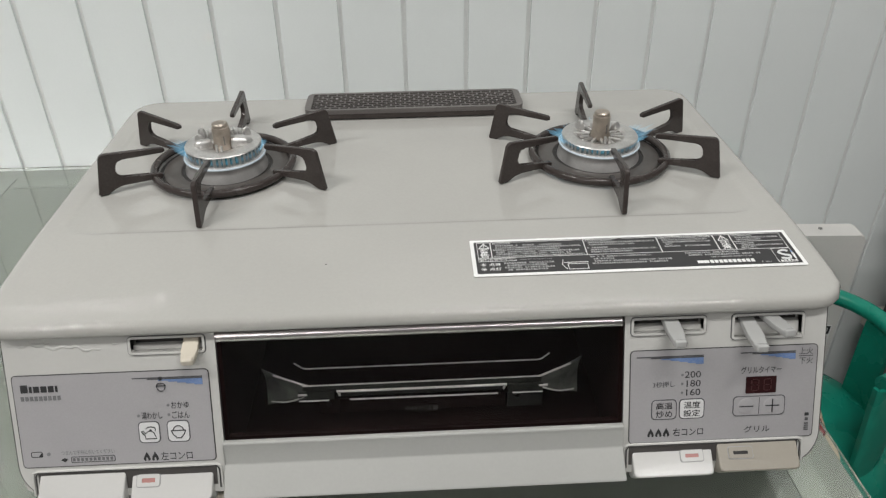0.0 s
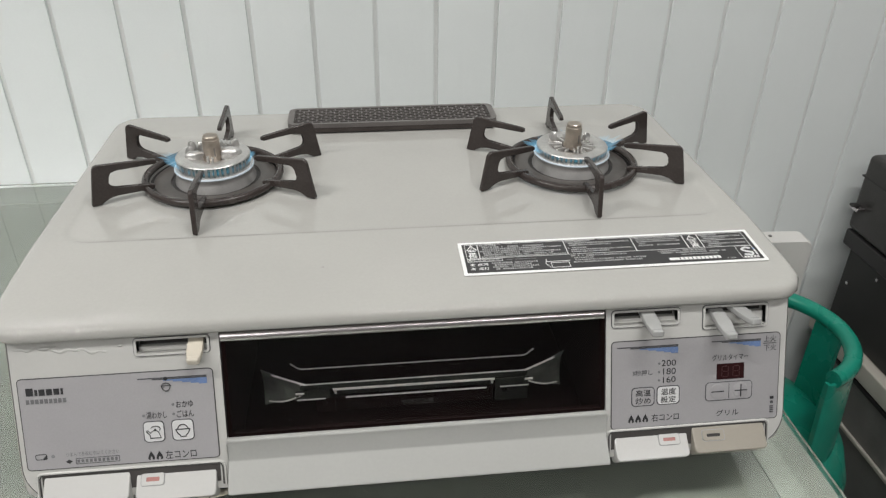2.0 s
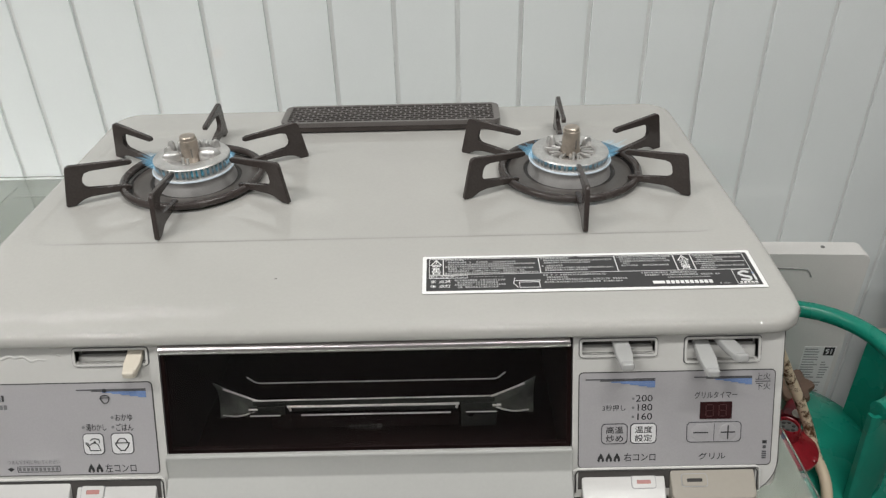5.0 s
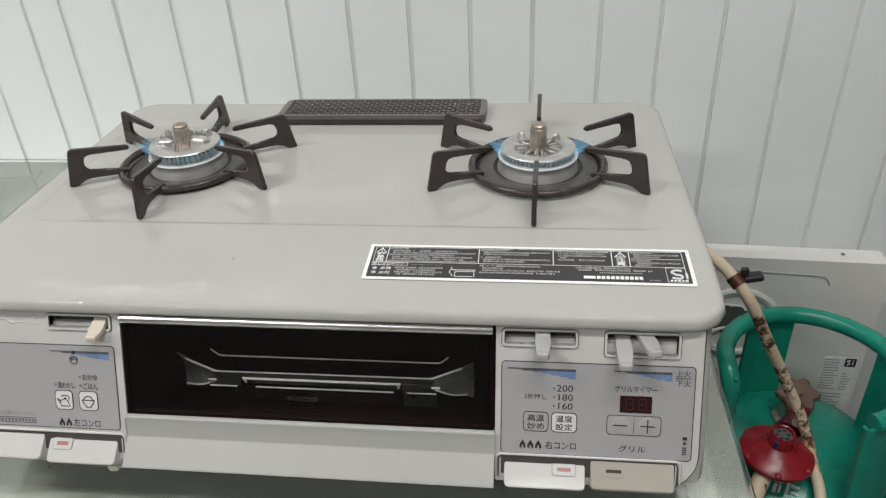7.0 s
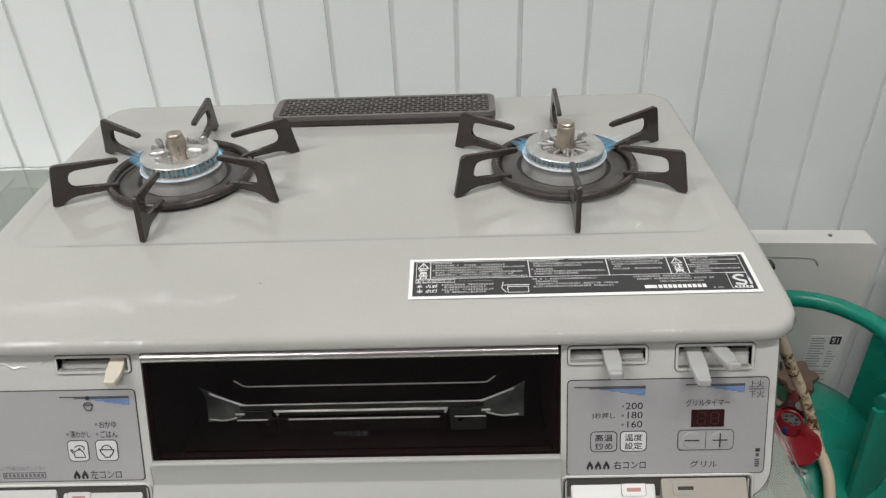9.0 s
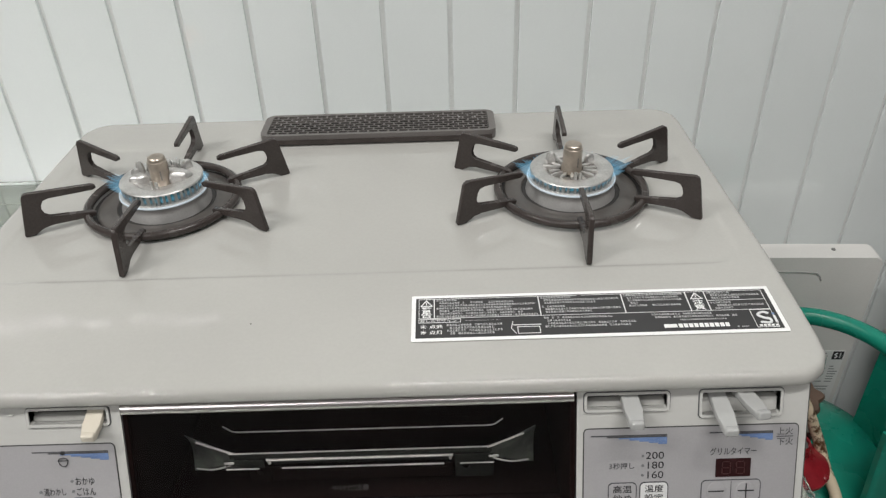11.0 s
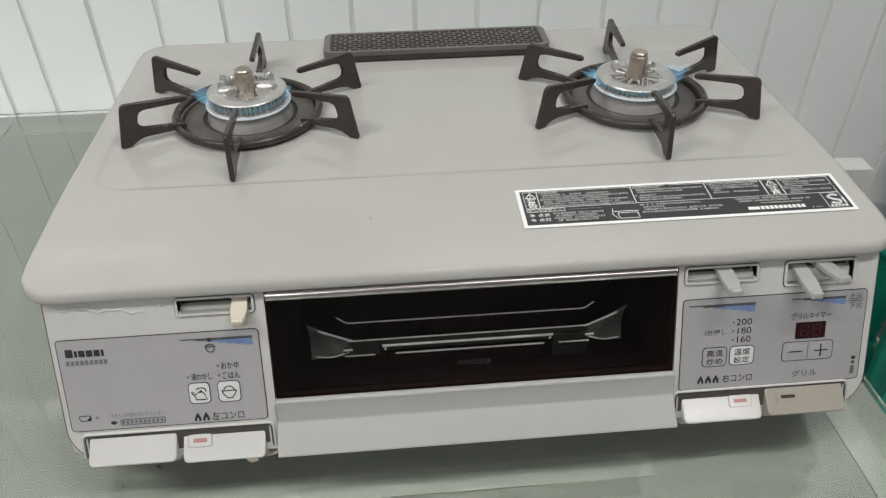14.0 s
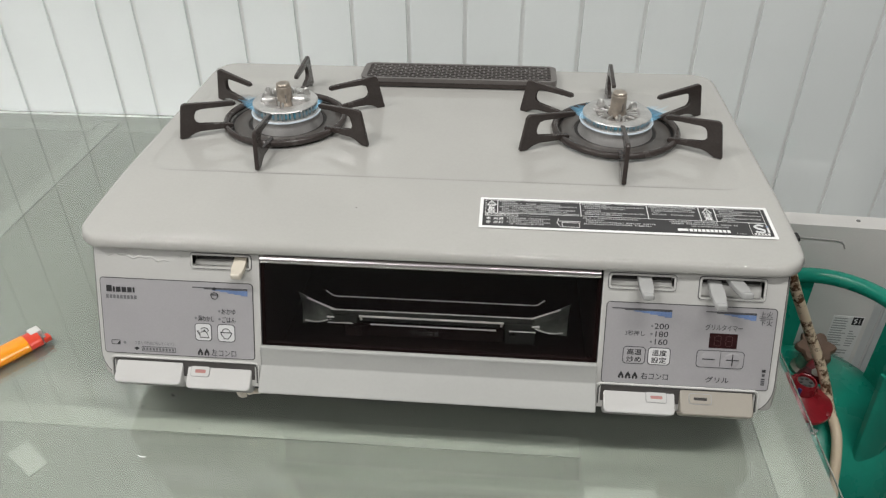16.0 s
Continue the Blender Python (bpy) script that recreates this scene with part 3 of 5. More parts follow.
def stove_body():
    for a, b in ((-0.2955, -0.1425), (0.1425, 0.2955)):
        part("side_casing", casing_block(a, b, r=0.007), CASING, stove, "cream painted steel side casing")
    part("back_panel", rbox(-0.1424, 0.1424, 0.345, 0.371, 0.785, 0.9124, 0.002), CASING, stove)
    part("floor_pan", rbox(-0.1424, 0.1424, -0.020, 0.3449, 0.785, 0.795, 0.001), OVEN, stove)
    # added pale underside: lighter reflection in the table, more bounce below the stove
    part("bounce_sheet", rbox(-0.1422, 0.1422, -0.020, 0.3449, 0.7800, 0.7845, 0.001, 1), CASING, stove, "added pale sheet that lightens the space under the stove")
    for x in (-0.24, 0.24):
        for y in (0.05, 0.33):
            part("foot", lathe([(0.0, TABLE), (0.011, TABLE), (0.012, TABLE + 0.004), (0.014, 0.783), (0, 0.783)], 16, Matrix.Translation((x, y, 0))), BLACKP, stove, "black rubber foot")
    part("drip_spout", tube(smooth_line([(-0.1660, -0.030, 0.792), (-0.1680, -0.033, 0.785), (-0.1670, -0.035, 0.7795), (-0.1625, -0.034, 0.7790)]), lambda t: 0.0036 - 0.0008 * t, 8), FOOTM, stove, "milky rubber nub under the front")
    part("spout_flap", tube(smooth_line([(-0.1600, -0.033, 0.7815), (-0.1560, -0.034, 0.7835), (-0.1510, -0.033, 0.7828), (-0.1470, -0.033, 0.7845)]), lambda t: 0.0032 - 0.0014 * t, 8), FOOTM, stove, "ragged milky flap beside the nub")


top_plate()
stove_body()

# left fascia
L_SLOT = (-0.1995, -0.1508, 0.0002, 0.0098)
left = fascia(-0.2860, -0.1425, [L_SLOT], "left", "left_fascia")
slot_trim(left, *L_SLOT)
lever(left, -0.1590, 0.0030, IVORY, 0.0215, 52, "yellowed ivory slider lever")
R_SLOT1, R_SLOT2 = (0.1485, 0.1985, 0.0008, 0.0106), (0.2203, 0.2692, 0.0008, 0.0162)
right = fascia(0.1425, 0.2870, [R_SLOT1, R_SLOT2], "right", "right_fascia")
slot_trim(right, *R_SLOT1)
slot_trim(right, *R_SLOT2)
lever(right, 0.1755, 0.0030, LEVER, 0.0285, 66, "pale grey slider lever")
lever(right, 0.2315, 0.0060, LEVER, 0.0310, 64, "pale grey slider lever")
lever(right, 0.2462, 0.0030, LEVER, 0.0280, 76, "pale grey slider lever", 10)


def wrinkle():
    """A creased bead of clear film left on the left fascia."""
    pts = []
    for i in range(61):
        t = i / 60
        pts.append((-0.2835 + 0.068 * t, -(0.0012 + 0.0058 * t + 0.0010 * math.sin(17 * t) + 0.0007 * math.sin(41 * t + 1) - 0.0045 * max(0, t - 0.8)), -0.0011))
    part("creased_film", tube(pts, lambda t: 0.0010 + 0.0005 * min(1.0, 6 * t, 6 * (1 - t)) + 0.0001 * math.sin(50 * t), 20, False, PANEL), CLEARFILM, left, "creased clear film with a sharp glint")
    for u, v, w in ((-0.2610, -0.0012, 0.0060), (-0.2560, -0.0024, 0.0035), (-0.2105, 0.0000, 0.0022)):
        part("film_bubble", lathe([(w, -0.0004), (w * 0.9, 0.0004), (w * 0.6, 0.0014), (w * 0.25, 0.0020), (0, 0.0021)], 20, PANEL @ Matrix.Translation((u, -v - 0.003, -0.0003)) @ Matrix.Diagonal((1, 0.35, 0.6, 1))), CLEARFILM, left)


wrinkle()


def film(f, u0, u1, v0, v1, label, radii):
    g = part("control_panel", prism(rounded(u0, u1, -v1, -v0, 0.003, 5, radii), 0.0, 0.0006, 0.0002, PANEL), SILVER, stove, label)
    k = 0.0007
    bm = band(rounded(u0 - k, u1 + k, -v1 - k, -v0 + k, 0.003, 5, [q + k for q in radii]), rounded(u0, u1, -v1, -v0, 0.003, 5, radii), -0.0002, 0.00035, PANEL)
    part("panel_seam", bm, SEAM, f)
    return g


INKZ = PANEL @ Matrix.Translation((0, 0, 0.0008))


def word(text, u0, u1, v0, v1, parent, material=INK, bold=0.006):
    return lettering(text, u0, -v1, v1 - v0, material, parent, INKZ, u1 - u0, bold=bold)


def ink_bar(u0, u1, v0, v1, parent, material=INK, name="print_bar", r=0):
    z = 0.0007
    o = rounded(u0, u1, -v1, -v0, r) if r else [(u0, -v1), (u1, -v1), (u1, -v0), (u0, -v0)]
    return part(name, prism(o, z, z + 0.0002, 0, PANEL), material, parent, smooth=False)


def button(u0, u1, v0, v1, parent, fill, lab):
    b = part("touch_button", prism(rounded(u0, u1, -v1, -v0, 0.0026), 0.0004, 0.0011, 0.0003, PANEL), fill, parent, lab)
    k = 0.0006
    part("button_outline", band(rounded(u0 - k, u1 + k, -v1 - k, -v0 + k, 0.0031), rounded(u0, u1, -v1, -v0, 0.0026), 0.0004, 0.0010, PANEL), GREYINK, parent)
    return b


def volume_wedge(u0, u1, v0, v1, parent):
    """A stepped blue flame-size wedge, made of stripes."""
    n = 7
    for i in range(n):
        a = u0 + (u1 - u0) * (i / n) ** 0.8
        va = v0 + (v1 - v0) * i / n
        ink_bar(a, u1, va, va + (v1 - v0) / n * 0.82, parent, BLUEINK if a > u0 + 0.25 * (u1 - u0) or i > 1 else GREYINK, "wedge_stripe")


def flame_marks(u, v0, v1, n, parent):
    h = v1 - v0
    for i in range(n):
        c = u + i * h * 0.86
        pts = [(0, 1.0), (-0.30, 0.45), (-0.36, 0.15), (-0.22, 0.0), (-0.12, 0.02), (-0.10, 0.28), (0, 0.42), (0.10, 0.28), (0.12, 0.02), (0.22, 0.0), (0.36, 0.15), (0.30, 0.45)]
        part("flame_mark", prism([(c + x * h, -v1 + y * h) for x, y in pts], 0.0007, 0.0009, 0, PANEL), INK, parent, smooth=False)


def line_mark(points, parent, r=0.00035, closed=False, material=INK):
    part("line_mark", tube([(x, y, 0.0012) for x, y in points], r, 5, closed, PANEL), material, parent)


RAD_L, RAD_R = (0.0022, 0.0022, 0.0026, 0.0022), (0.0022, 0.0022, 0.0026, 0.0026)
lp = film(left, -0.2820, -0.1490, 0.0238, 0.0910, "matt silver control film with black print", RAD_L)
# maker's mark and type code as plain blocks
for a, b in ((-0.2770, -0.2722), (-0.2712, -0.2694), (-0.2684, -0.2644), (-0.2634, -0.2594), (-0.2584, -0.2546), (-0.2536, -0.2520)):
    ink_bar(a, b, 0.0312 if b - a < 0.0045 else 0.0300, 0.0357, lp)
for i in range(9):
    ink_bar(-0.2776 + i * 0.0031, -0.2776 + i * 0.0031 + 0.0022, 0.0384, 0.0416, lp, MIDINK)
volume_wedge(-0.2010, -0.1530, 0.0280, 0.0345, lp)
part("round_mark", lathe([(0, 0.0012), (0.0014, 0.0012), (0.0014, 0.0008), (0, 0.0008)], 14, PANEL @ Matrix.Translation((-0.1817, -0.0290, 0))), INK, lp)
line_mark([(-0.1850, -0.0342), (-0.1786, -0.0342)], lp, 0.0003)
line_mark([(-0.1850, -0.0342), (-0.1842, -0.0366), (-0.1830, -0.0380), (-0.1806, -0.0380), (-0.1794, -0.0366), (-0.1786, -0.0342), (-0.1796, -0.0328), (-0.1818, -0.0322), (-0.1840, -0.0328)], lp, 0.0003, True)
word("おかゆ", -0.1762, -0.1641, 0.0463, 0.0515, lp)
word("ごはん", -0.1762, -0.1641, 0.0533, 0.0588, lp)
word("湯わかし", -0.1972, -0.1830, 0.0533, 0.0586, lp)
for u, v in ((-0.1782, 0.0487), (-0.1783, 0.0558), (-0.1992, 0.0558)):
    part("lamp_dot", lathe([(0, 0.0011), (0.0010, 0.0011), (0.0010, 0.0007), (0, 0.0007)], 12, PANEL @ Matrix.Translation((u, -v, 0))), DOTGREY, lp)
button(-0.1998, -0.1862, 0.0608, 0.0756, lp, PALEKEY, "white kettle button")
line_mark([(-0.1982, -0.0672), (-0.1972, -0.0672), (-0.1957, -0.0692), (-0.1945, -0.0680), (-0.1930, -0.0673), (-0.1912, -0.0675), (-0.1898, -0.0686), (-0.1882, -0.0730), (-0.1958, -0.0730), (-0.1960, -0.0706), (-0.1982, -0.0680)], lp, 0.00036, True)
line_mark([(-0.1950, -0.0654), (-0.1938, -0.0644), (-0.1916, -0.0641), (-0.1894, -0.0646), (-0.1884, -0.0660), (-0.1890, -0.0674)], lp, 0.0004)
part("round_mark", lathe([(0, 0.0014), (0.0009, 0.0014), (0.0009, 0.0010), (0, 0.0010)], 10, PANEL @ Matrix.Translation((-0.1920, -0.0668, 0))), INK, lp)
button(-0.1800, -0.1656, 0.0608, 0.0756, lp, PALEKEY, "white rice bowl button")
line_mark([(-0.1780, -0.0676), (-0.1676, -0.0676)], lp, 0.0004)
line_mark([(-0.1776, -0.0680), (-0.1764, -0.0708), (-0.1748, -0.0722), (-0.1748, -0.0732), (-0.1708, -0.0732), (-0.1708, -0.0722), (-0.1692, -0.0708), (-0.1680, -0.0680)], lp, 0.0004)
line_mark([(-0.1766, -0.0674), (-0.1756, -0.0654), (-0.1740, -0.0642), (-0.1716, -0.0642), (-0.1700, -0.0654), (-0.1690, -0.0674)], lp, 0.0004)
flame_marks(-0.1966, 0.0830, 0.0897, 2, lp)
word("左コンロ", -0.1868, -0.1648, 0.0834, 0.0897, lp)
part("battery_mark", band(rounded(-0.2760, -0.2680, -0.0836, -0.0794, 0.0012), rounded(-0.2756, -0.2684, -0.0832, -0.0798, 0.0010), 0.0007, 0.0009, PANEL), INK, lp, smooth=False)
part("battery_fill", prism([(-0.2712, -0.0834), (-0.2682, -0.0834), (-0.2682, -0.0798)], 0.0007, 0.0010, 0, PANEL), INK, lp, smooth=False)
part("lamp_dot", lathe([(0, 0.0011), (0.0012, 0.0011), (0.0012, 0.0007), (0, 0.0007)], 12, PANEL @ Matrix.Translation((-0.2640, -0.0815, 0))), DOTGREY, lp)
word("つまんで手前に引いてください", -0.2552, -0.2186, 0.0794, 0.0826, lp, MIDINK, bold=0.0)
part("button_outline", band(rounded(-0.2490, -0.2186, -0.0887, -0.0842, 0.0008), rounded(-0.2486, -0.2190, -0.0883, -0.0846, 0.0006), 0.0006, 0.0009, PANEL), GREYINK, lp)
for i in range(10):
    ink_bar(-0.2480 + i * 0.0029, -0.2480 + i * 0.0029 + 0.0018, 0.0853, 0.0876, lp, MIDINK)
part("diamond_mark", prism([(-0.2535, -0.0848), (-0.2510, -0.0862), (-0.2535, -0.0880), (-0.2560, -0.0862)], 0.0007, 0.0009, 0, PANEL), INK, lp, smooth=False)

# right fascia print
rp = film(right, 0.1472, 0.2815, 0.0238, 0.0932, "matt silver control film with black print", RAD_R)
volume_wedge(0.1512, 0.1993, 0.0280, 0.0348, rp)
volume_wedge(0.2260, 0.2658, 0.0276, 0.0340, rp)
word("上火", 0.2682, 0.2784, 0.0257, 0.0308, rp, GREYINK)
ink_bar(0.2682, 0.2786, 0.0315, 0.0320, rp, GREYINK)
word("下火", 0.2686, 0.2788, 0.0328, 0.0379, rp, GREYINK)
for text, v in (("200", 0.0400), ("180", 0.0467), ("160", 0.0534)):
    word(text, 0.1862 if text == "200" else 0.1876, 0.1978, v, v + 0.0049, rp, bold=0.002)
    part("lamp_dot", lathe([(0, 0.0011), (0.0009, 0.0011), (0.0009, 0.0007), (0, 0.0007)], 12, PANEL @ Matrix.Translation((0.1844, -v - 0.0025, 0))), DOTGREY, rp)
word("3秒押し", 0.1632, 0.1792, 0.0470, 0.0514, rp, GREYINK)
button(0.1632, 0.1804, 0.0613, 0.0753, rp, SILVER, "silver high-heat button")
lettering("高温", 0.1658, -0.0679, 0.0052, INK, rp, PANEL @ Matrix.Translation((0, 0, 0.0013)), 0.0120, bold=0.006)
lettering("炒め", 0.1658, -0.0742, 0.0052, INK, rp, PANEL @ Matrix.Translation((0, 0, 0.0013)), 0.0120, bold=0.006)
button(0.1834, 0.2006, 0.0613, 0.0753, rp, PALEKEY, "white temperature button")
lettering("温度", 0.1860, -0.0679, 0.0052, INK, rp, PANEL @ Matrix.Translation((0, 0, 0.0013)), 0.0120, bold=0.006)
lettering("設定", 0.1860, -0.0742, 0.0052, INK, rp, PANEL @ Matrix.Translation((0, 0, 0.0013)), 0.0120, bold=0.006)
flame_marks(0.1626, 0.0826, 0.0892, 3, rp)
word("右コンロ", 0.1788, 0.2010, 0.0830, 0.0892, rp)
word("グリルタイマー", 0.2268, 0.2562, 0.0384, 0.0436, rp)
part("timer_display", prism(rounded(0.2308, 0.2530, -0.0586, -0.0460, 0.0005), 0.0006, 0.0010, 0, PANEL), LEDWIN, rp, "dark red unlit timer display")
for du in (0.2342, 0.2432):
    for a, b, c, d in ((0.0014, 0.0052, 0.0478, 0.0484), (0.0014, 0.0052, 0.0520, 0.0526), (0.0014, 0.0052, 0.0562, 0.0568), (0.0004, 0.0011, 0.0484, 0.0520),
                       (0.0055, 0.0062, 0.0484, 0.0520), (0.0004, 0.0011, 0.0526, 0.0562), (0.0055, 0.0062, 0.0526, 0.0562)):
        part("segment", prism([(du + a, -d), (du + b, -d), (du + b, -c), (du + a, -c)], 0.0011, 0.0012, 0, PANEL), LEDSEG, rp, smooth=False)
button(0.2226, 0.2596, 0.0612, 0.0752, rp, SILVER, "double minus and plus button")
part("divider", prism([(0.2409, -0.0745), (0.2413, -0.0745), (0.2413, -0.0619), (0.2409, -0.0619)], 0.0011, 0.0013, 0, PANEL), GREYINK, rp, smooth=False)
for u, plus in ((0.2316, False), (0.2506, True)):
    part("round_emboss", lathe([(0.0062, 0.0008), (0.0060, 0.0014), (0.0050, 0.0016), (0, 0.0016)], 24, PANEL @ Matrix.Translation((u, -0.0682, 0))), SILVER, rp)
    part("sign_stroke", prism([(u - 0.0050, -0.0686), (u + 0.0050, -0.0686), (u + 0.0050, -0.0678), (u - 0.0050, -0.0678)], 0.0016, 0.0018, 0, PANEL), INK, rp, smooth=False)
    if plus:
        part("sign_stroke", prism([(u - 0.0004, -0.0732), (u + 0.0004, -0.0732), (u + 0.0004, -0.0632), (u - 0.0004, -0.0632)], 0.00165, 0.0019, 0, PANEL), INK, rp, smooth=False)
word("グリル", 0.2312, 0.2500, 0.0836, 0.0888, rp)
ink_bar(0.2754, 0.2784, 0.0752, 0.0776, rp)
ink_bar(0.2758, 0.2780, 0.0790, 0.0812, rp, GREYINK)
for i in range(4):
    ink_bar(0.2754, 0.2784, 0.0830 + i * 0.0016, 0.0840 + i * 0.0016, rp, GREYINK)

# recess above the keys, a plate with its shade in the colour, and the keys
for a, b in ((-0.2735, -0.1490), (0.1470, 0.2715)):
    part("key_recess", rbox(a, b, -0.1100, -0.0962, 0.0, 0.0004, 0, 1, PANEL), GAP, left if a < 0 else right, "dark plate for the shade above and between the keys")
    for k, (d, rr, mt) in enumerate(((0.0, 0.0010, FASCIA), (0.0017, 0.0005, SEAM))):
        q = [(a - 0.0035 + d, -0.1125), (a - 0.0035 + d, -0.0985), (a - 0.0028 + d, -0.0958 - d), (a - 0.0004, -0.0945 - d), (b + 0.0004, -0.0945 - d), (b + 0.0028 - d, -0.0958 - d), (b + 0.0035 - d, -0.0985), (b + 0.0035 - d, -0.1125)]
        part("key_lip" if k == 0 else "key_seam", tube([(x, y, 0.0004) for x, y in q], rr, 6, False, PANEL), mt, left if a < 0 else right)
    s, e = (-1, -0.2862) if a < 0 else (1, 0.2872)
    q = [(e, 0.004), (e, -0.089)] + [(e - s * (0.0262 - 0.0262 * math.cos(i * math.pi / 16)), -0.090 - 0.0262 * math.sin(i * math.pi / 16)) for i in range(9)]
    part("edge_seam", tube([(x, y, -0.0004) for x, y in q], 0.00055, 6, False, PANEL), SEAM, left if a < 0 else right)
key(-0.2728, -0.2122, 0.0955, 0.1165, KEYWHITE, "wide blank white push key")
key(-0.2090, -0.1512, 0.0985, 0.1185, KEYWHITE, "white push key with a pale red window", (0.0062, 0.0182, 0.0040, 0.0086, REDWIN))
key(0.1490, 0.2085, 0.0985, 0.1180, KEYWHITE, "glossy white push key with a pale red window", (0.0375, 0.0500, 0.0044, 0.0086, REDWIN))
key(0.2112, 0.2712, 0.0945, 0.1160, BEIGE, "beige push key with a black slot", (0.0100, 0.0235, 0.0075, 0.0115, DARK))


# grill door and what shows behind its glass
def grill():
    door = part("grill_door", band([(-0.1415, -0.0780), (0.1415, -0.0780), (0.1415, 0.0020), (-0.1415, 0.0020)], [(-0.1385, -0.0748), (0.1385, -0.0748), (0.1385, -0.0035), (-0.1385, -0.0035)], -0.0068, 0.0, PANEL), OVEN, stove, "black framed grill door", smooth=False)
    part("door_glass", rbox(-0.1398, 0.1398, -0.0764, -0.0020, -0.0028, -0.0008, 0, 1, PANEL), SMOKED, door, "smoked glass pane").visible_shadow = False
    part("chrome_trim", prism([(-0.0010 + 0.0036 * math.cos(i * math.pi / 10), 0.0002 + 0.0032 * math.sin(i * math.pi / 10)) for i in range(11)], -0.1412, 0.1402, 0.0, PANEL @ Matrix(((0, 0, 1, 0), (1, 0, 0, 0), (0, 1, 0, 0), (0, 0, 0, 1)))), CHROME, door, "bright chrome strip")
    prof = [(0.0772, -0.004), (0.0772, 0.0030), (0.0780, 0.0040), (0.0796, 0.0042), (0.0806, 0.0034), (0.0940, 0.0014), (0.0957, 0.0026), (0.1140, 0.0130), (0.1158, 0.0130), (0.1168, 0.0112), (0.1150, 0.0060), (0.1000, -0.004)]
    m = PANEL @ Matrix(((0, 0, 1, 0), (-1, 0, 0, 0), (0, 1, 0, 0), (0, 0, 0, 1)))
    part("door_handle", prism(prof, -0.1425, 0.1425, 0.0009, m), HANDLE, door, "pale grey full-width pull handle")
    lettering("やけど注意", -0.014, -0.0614, 0.0040, FAINT, door, PANEL @ Matrix.Translation((0, 0, -0.0005)), 0.024)
    cav = stove
    mx = Matrix(((0, 0, 1, 0), (1, 0, 0, 0), (0, 1, 0, 0), (0, 0, 0, 1)))
    liner = [(q.y, q.z) for q in (PANEL @ Vector((0, 0.004, -0.0065)), PANEL @ Vector((0, -0.098, -0.0065)))] + [(0.02, 0.7960), (0.198, 0.7960), (0.198, 0.9115)]
    for s in (-1, 1):
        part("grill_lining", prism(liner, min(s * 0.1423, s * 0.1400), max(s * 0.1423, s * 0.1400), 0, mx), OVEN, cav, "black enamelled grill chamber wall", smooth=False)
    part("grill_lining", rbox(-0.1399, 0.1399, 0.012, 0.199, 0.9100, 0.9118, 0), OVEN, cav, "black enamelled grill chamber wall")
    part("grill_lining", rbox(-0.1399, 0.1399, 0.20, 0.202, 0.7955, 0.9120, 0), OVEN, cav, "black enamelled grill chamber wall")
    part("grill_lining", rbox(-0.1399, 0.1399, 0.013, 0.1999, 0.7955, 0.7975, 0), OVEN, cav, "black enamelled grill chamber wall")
    def up_wire(s):
        return [(s * 0.1010, 0.0440, 0.8405), (s * 0.0985, 0.0440, 0.8382), (s * 0.0955, 0.0440, 0.8352), (s * 0.0935, 0.0440, 0.8343), (s * 0.0900, 0.0440, 0.8341)]
    rack = part("grill_rack", tube(up_wire(-1) + up_wire(1)[::-1], 0.0005, 6), STEELWIRE, stove, "bright wire grill rack behind the glass")
    mz = Matrix(((1, 0, 0, 0), (0, 0, 1, 0), (0, 1, 0, 0), (0, 0, 0, 1)))
    yf = 0.0215
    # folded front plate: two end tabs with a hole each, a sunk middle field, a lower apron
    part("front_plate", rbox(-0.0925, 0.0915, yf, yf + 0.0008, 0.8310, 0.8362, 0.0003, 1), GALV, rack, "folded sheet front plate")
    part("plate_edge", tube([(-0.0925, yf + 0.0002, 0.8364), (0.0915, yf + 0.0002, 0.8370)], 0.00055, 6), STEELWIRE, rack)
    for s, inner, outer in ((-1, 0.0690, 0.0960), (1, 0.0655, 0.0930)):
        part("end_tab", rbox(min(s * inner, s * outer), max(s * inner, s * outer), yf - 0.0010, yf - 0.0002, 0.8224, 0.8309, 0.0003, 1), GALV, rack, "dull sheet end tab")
        part("tab_edge", tube([(s * (inner + 0.004), yf - 0.0012, 0.8221), (s * outer, yf - 0.0012, 0.8221)], 0.00050, 6), STEELWIRE, rack)
        ring = [(s * 0.0735 + 0.0024 * math.cos(2 * math.pi * i / 16), 0.8168 + 0.0024 * math.sin(2 * math.pi * i / 16)) for i in range(16)]
        a0, a1 = s * 0.0735 - 0.0075, s * 0.0735 + (0.0195 if s > 0 else 0.0075)
        square = [(a0 if math.cos(2 * math.pi * i / 16) < -0.70 else a1 if math.cos(2 * math.pi * i / 16) > 0.70 else s * 0.0735 + 0.0072 * math.cos(2 * math.pi * i / 16) / 0.75,
                   0.8065 if math.sin(2 * math.pi * i / 16) < -0.70 else 0.8217 if math.sin(2 * math.pi * i / 16) > 0.70 else 0.8141 + 0.0072 * math.sin(2 * math.pi * i / 16) / 0.75) for i in range(16)]
        # the left tab takes the chamber's near-black, its shade put into the colour
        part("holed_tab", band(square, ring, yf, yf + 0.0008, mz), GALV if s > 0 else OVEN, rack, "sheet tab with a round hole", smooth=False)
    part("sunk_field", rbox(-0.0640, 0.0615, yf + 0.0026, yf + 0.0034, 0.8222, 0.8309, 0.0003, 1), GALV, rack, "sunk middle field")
    # apron in the chamber's near-black as well, for the shade low behind the glass
    part("apron", rbox(-0.0655, 0.0640, yf + 0.0004, yf + 0.0012, 0.8070, 0.8215, 0.0003, 1), OVEN, rack, "lower apron, darkened for the shade behind the glass")
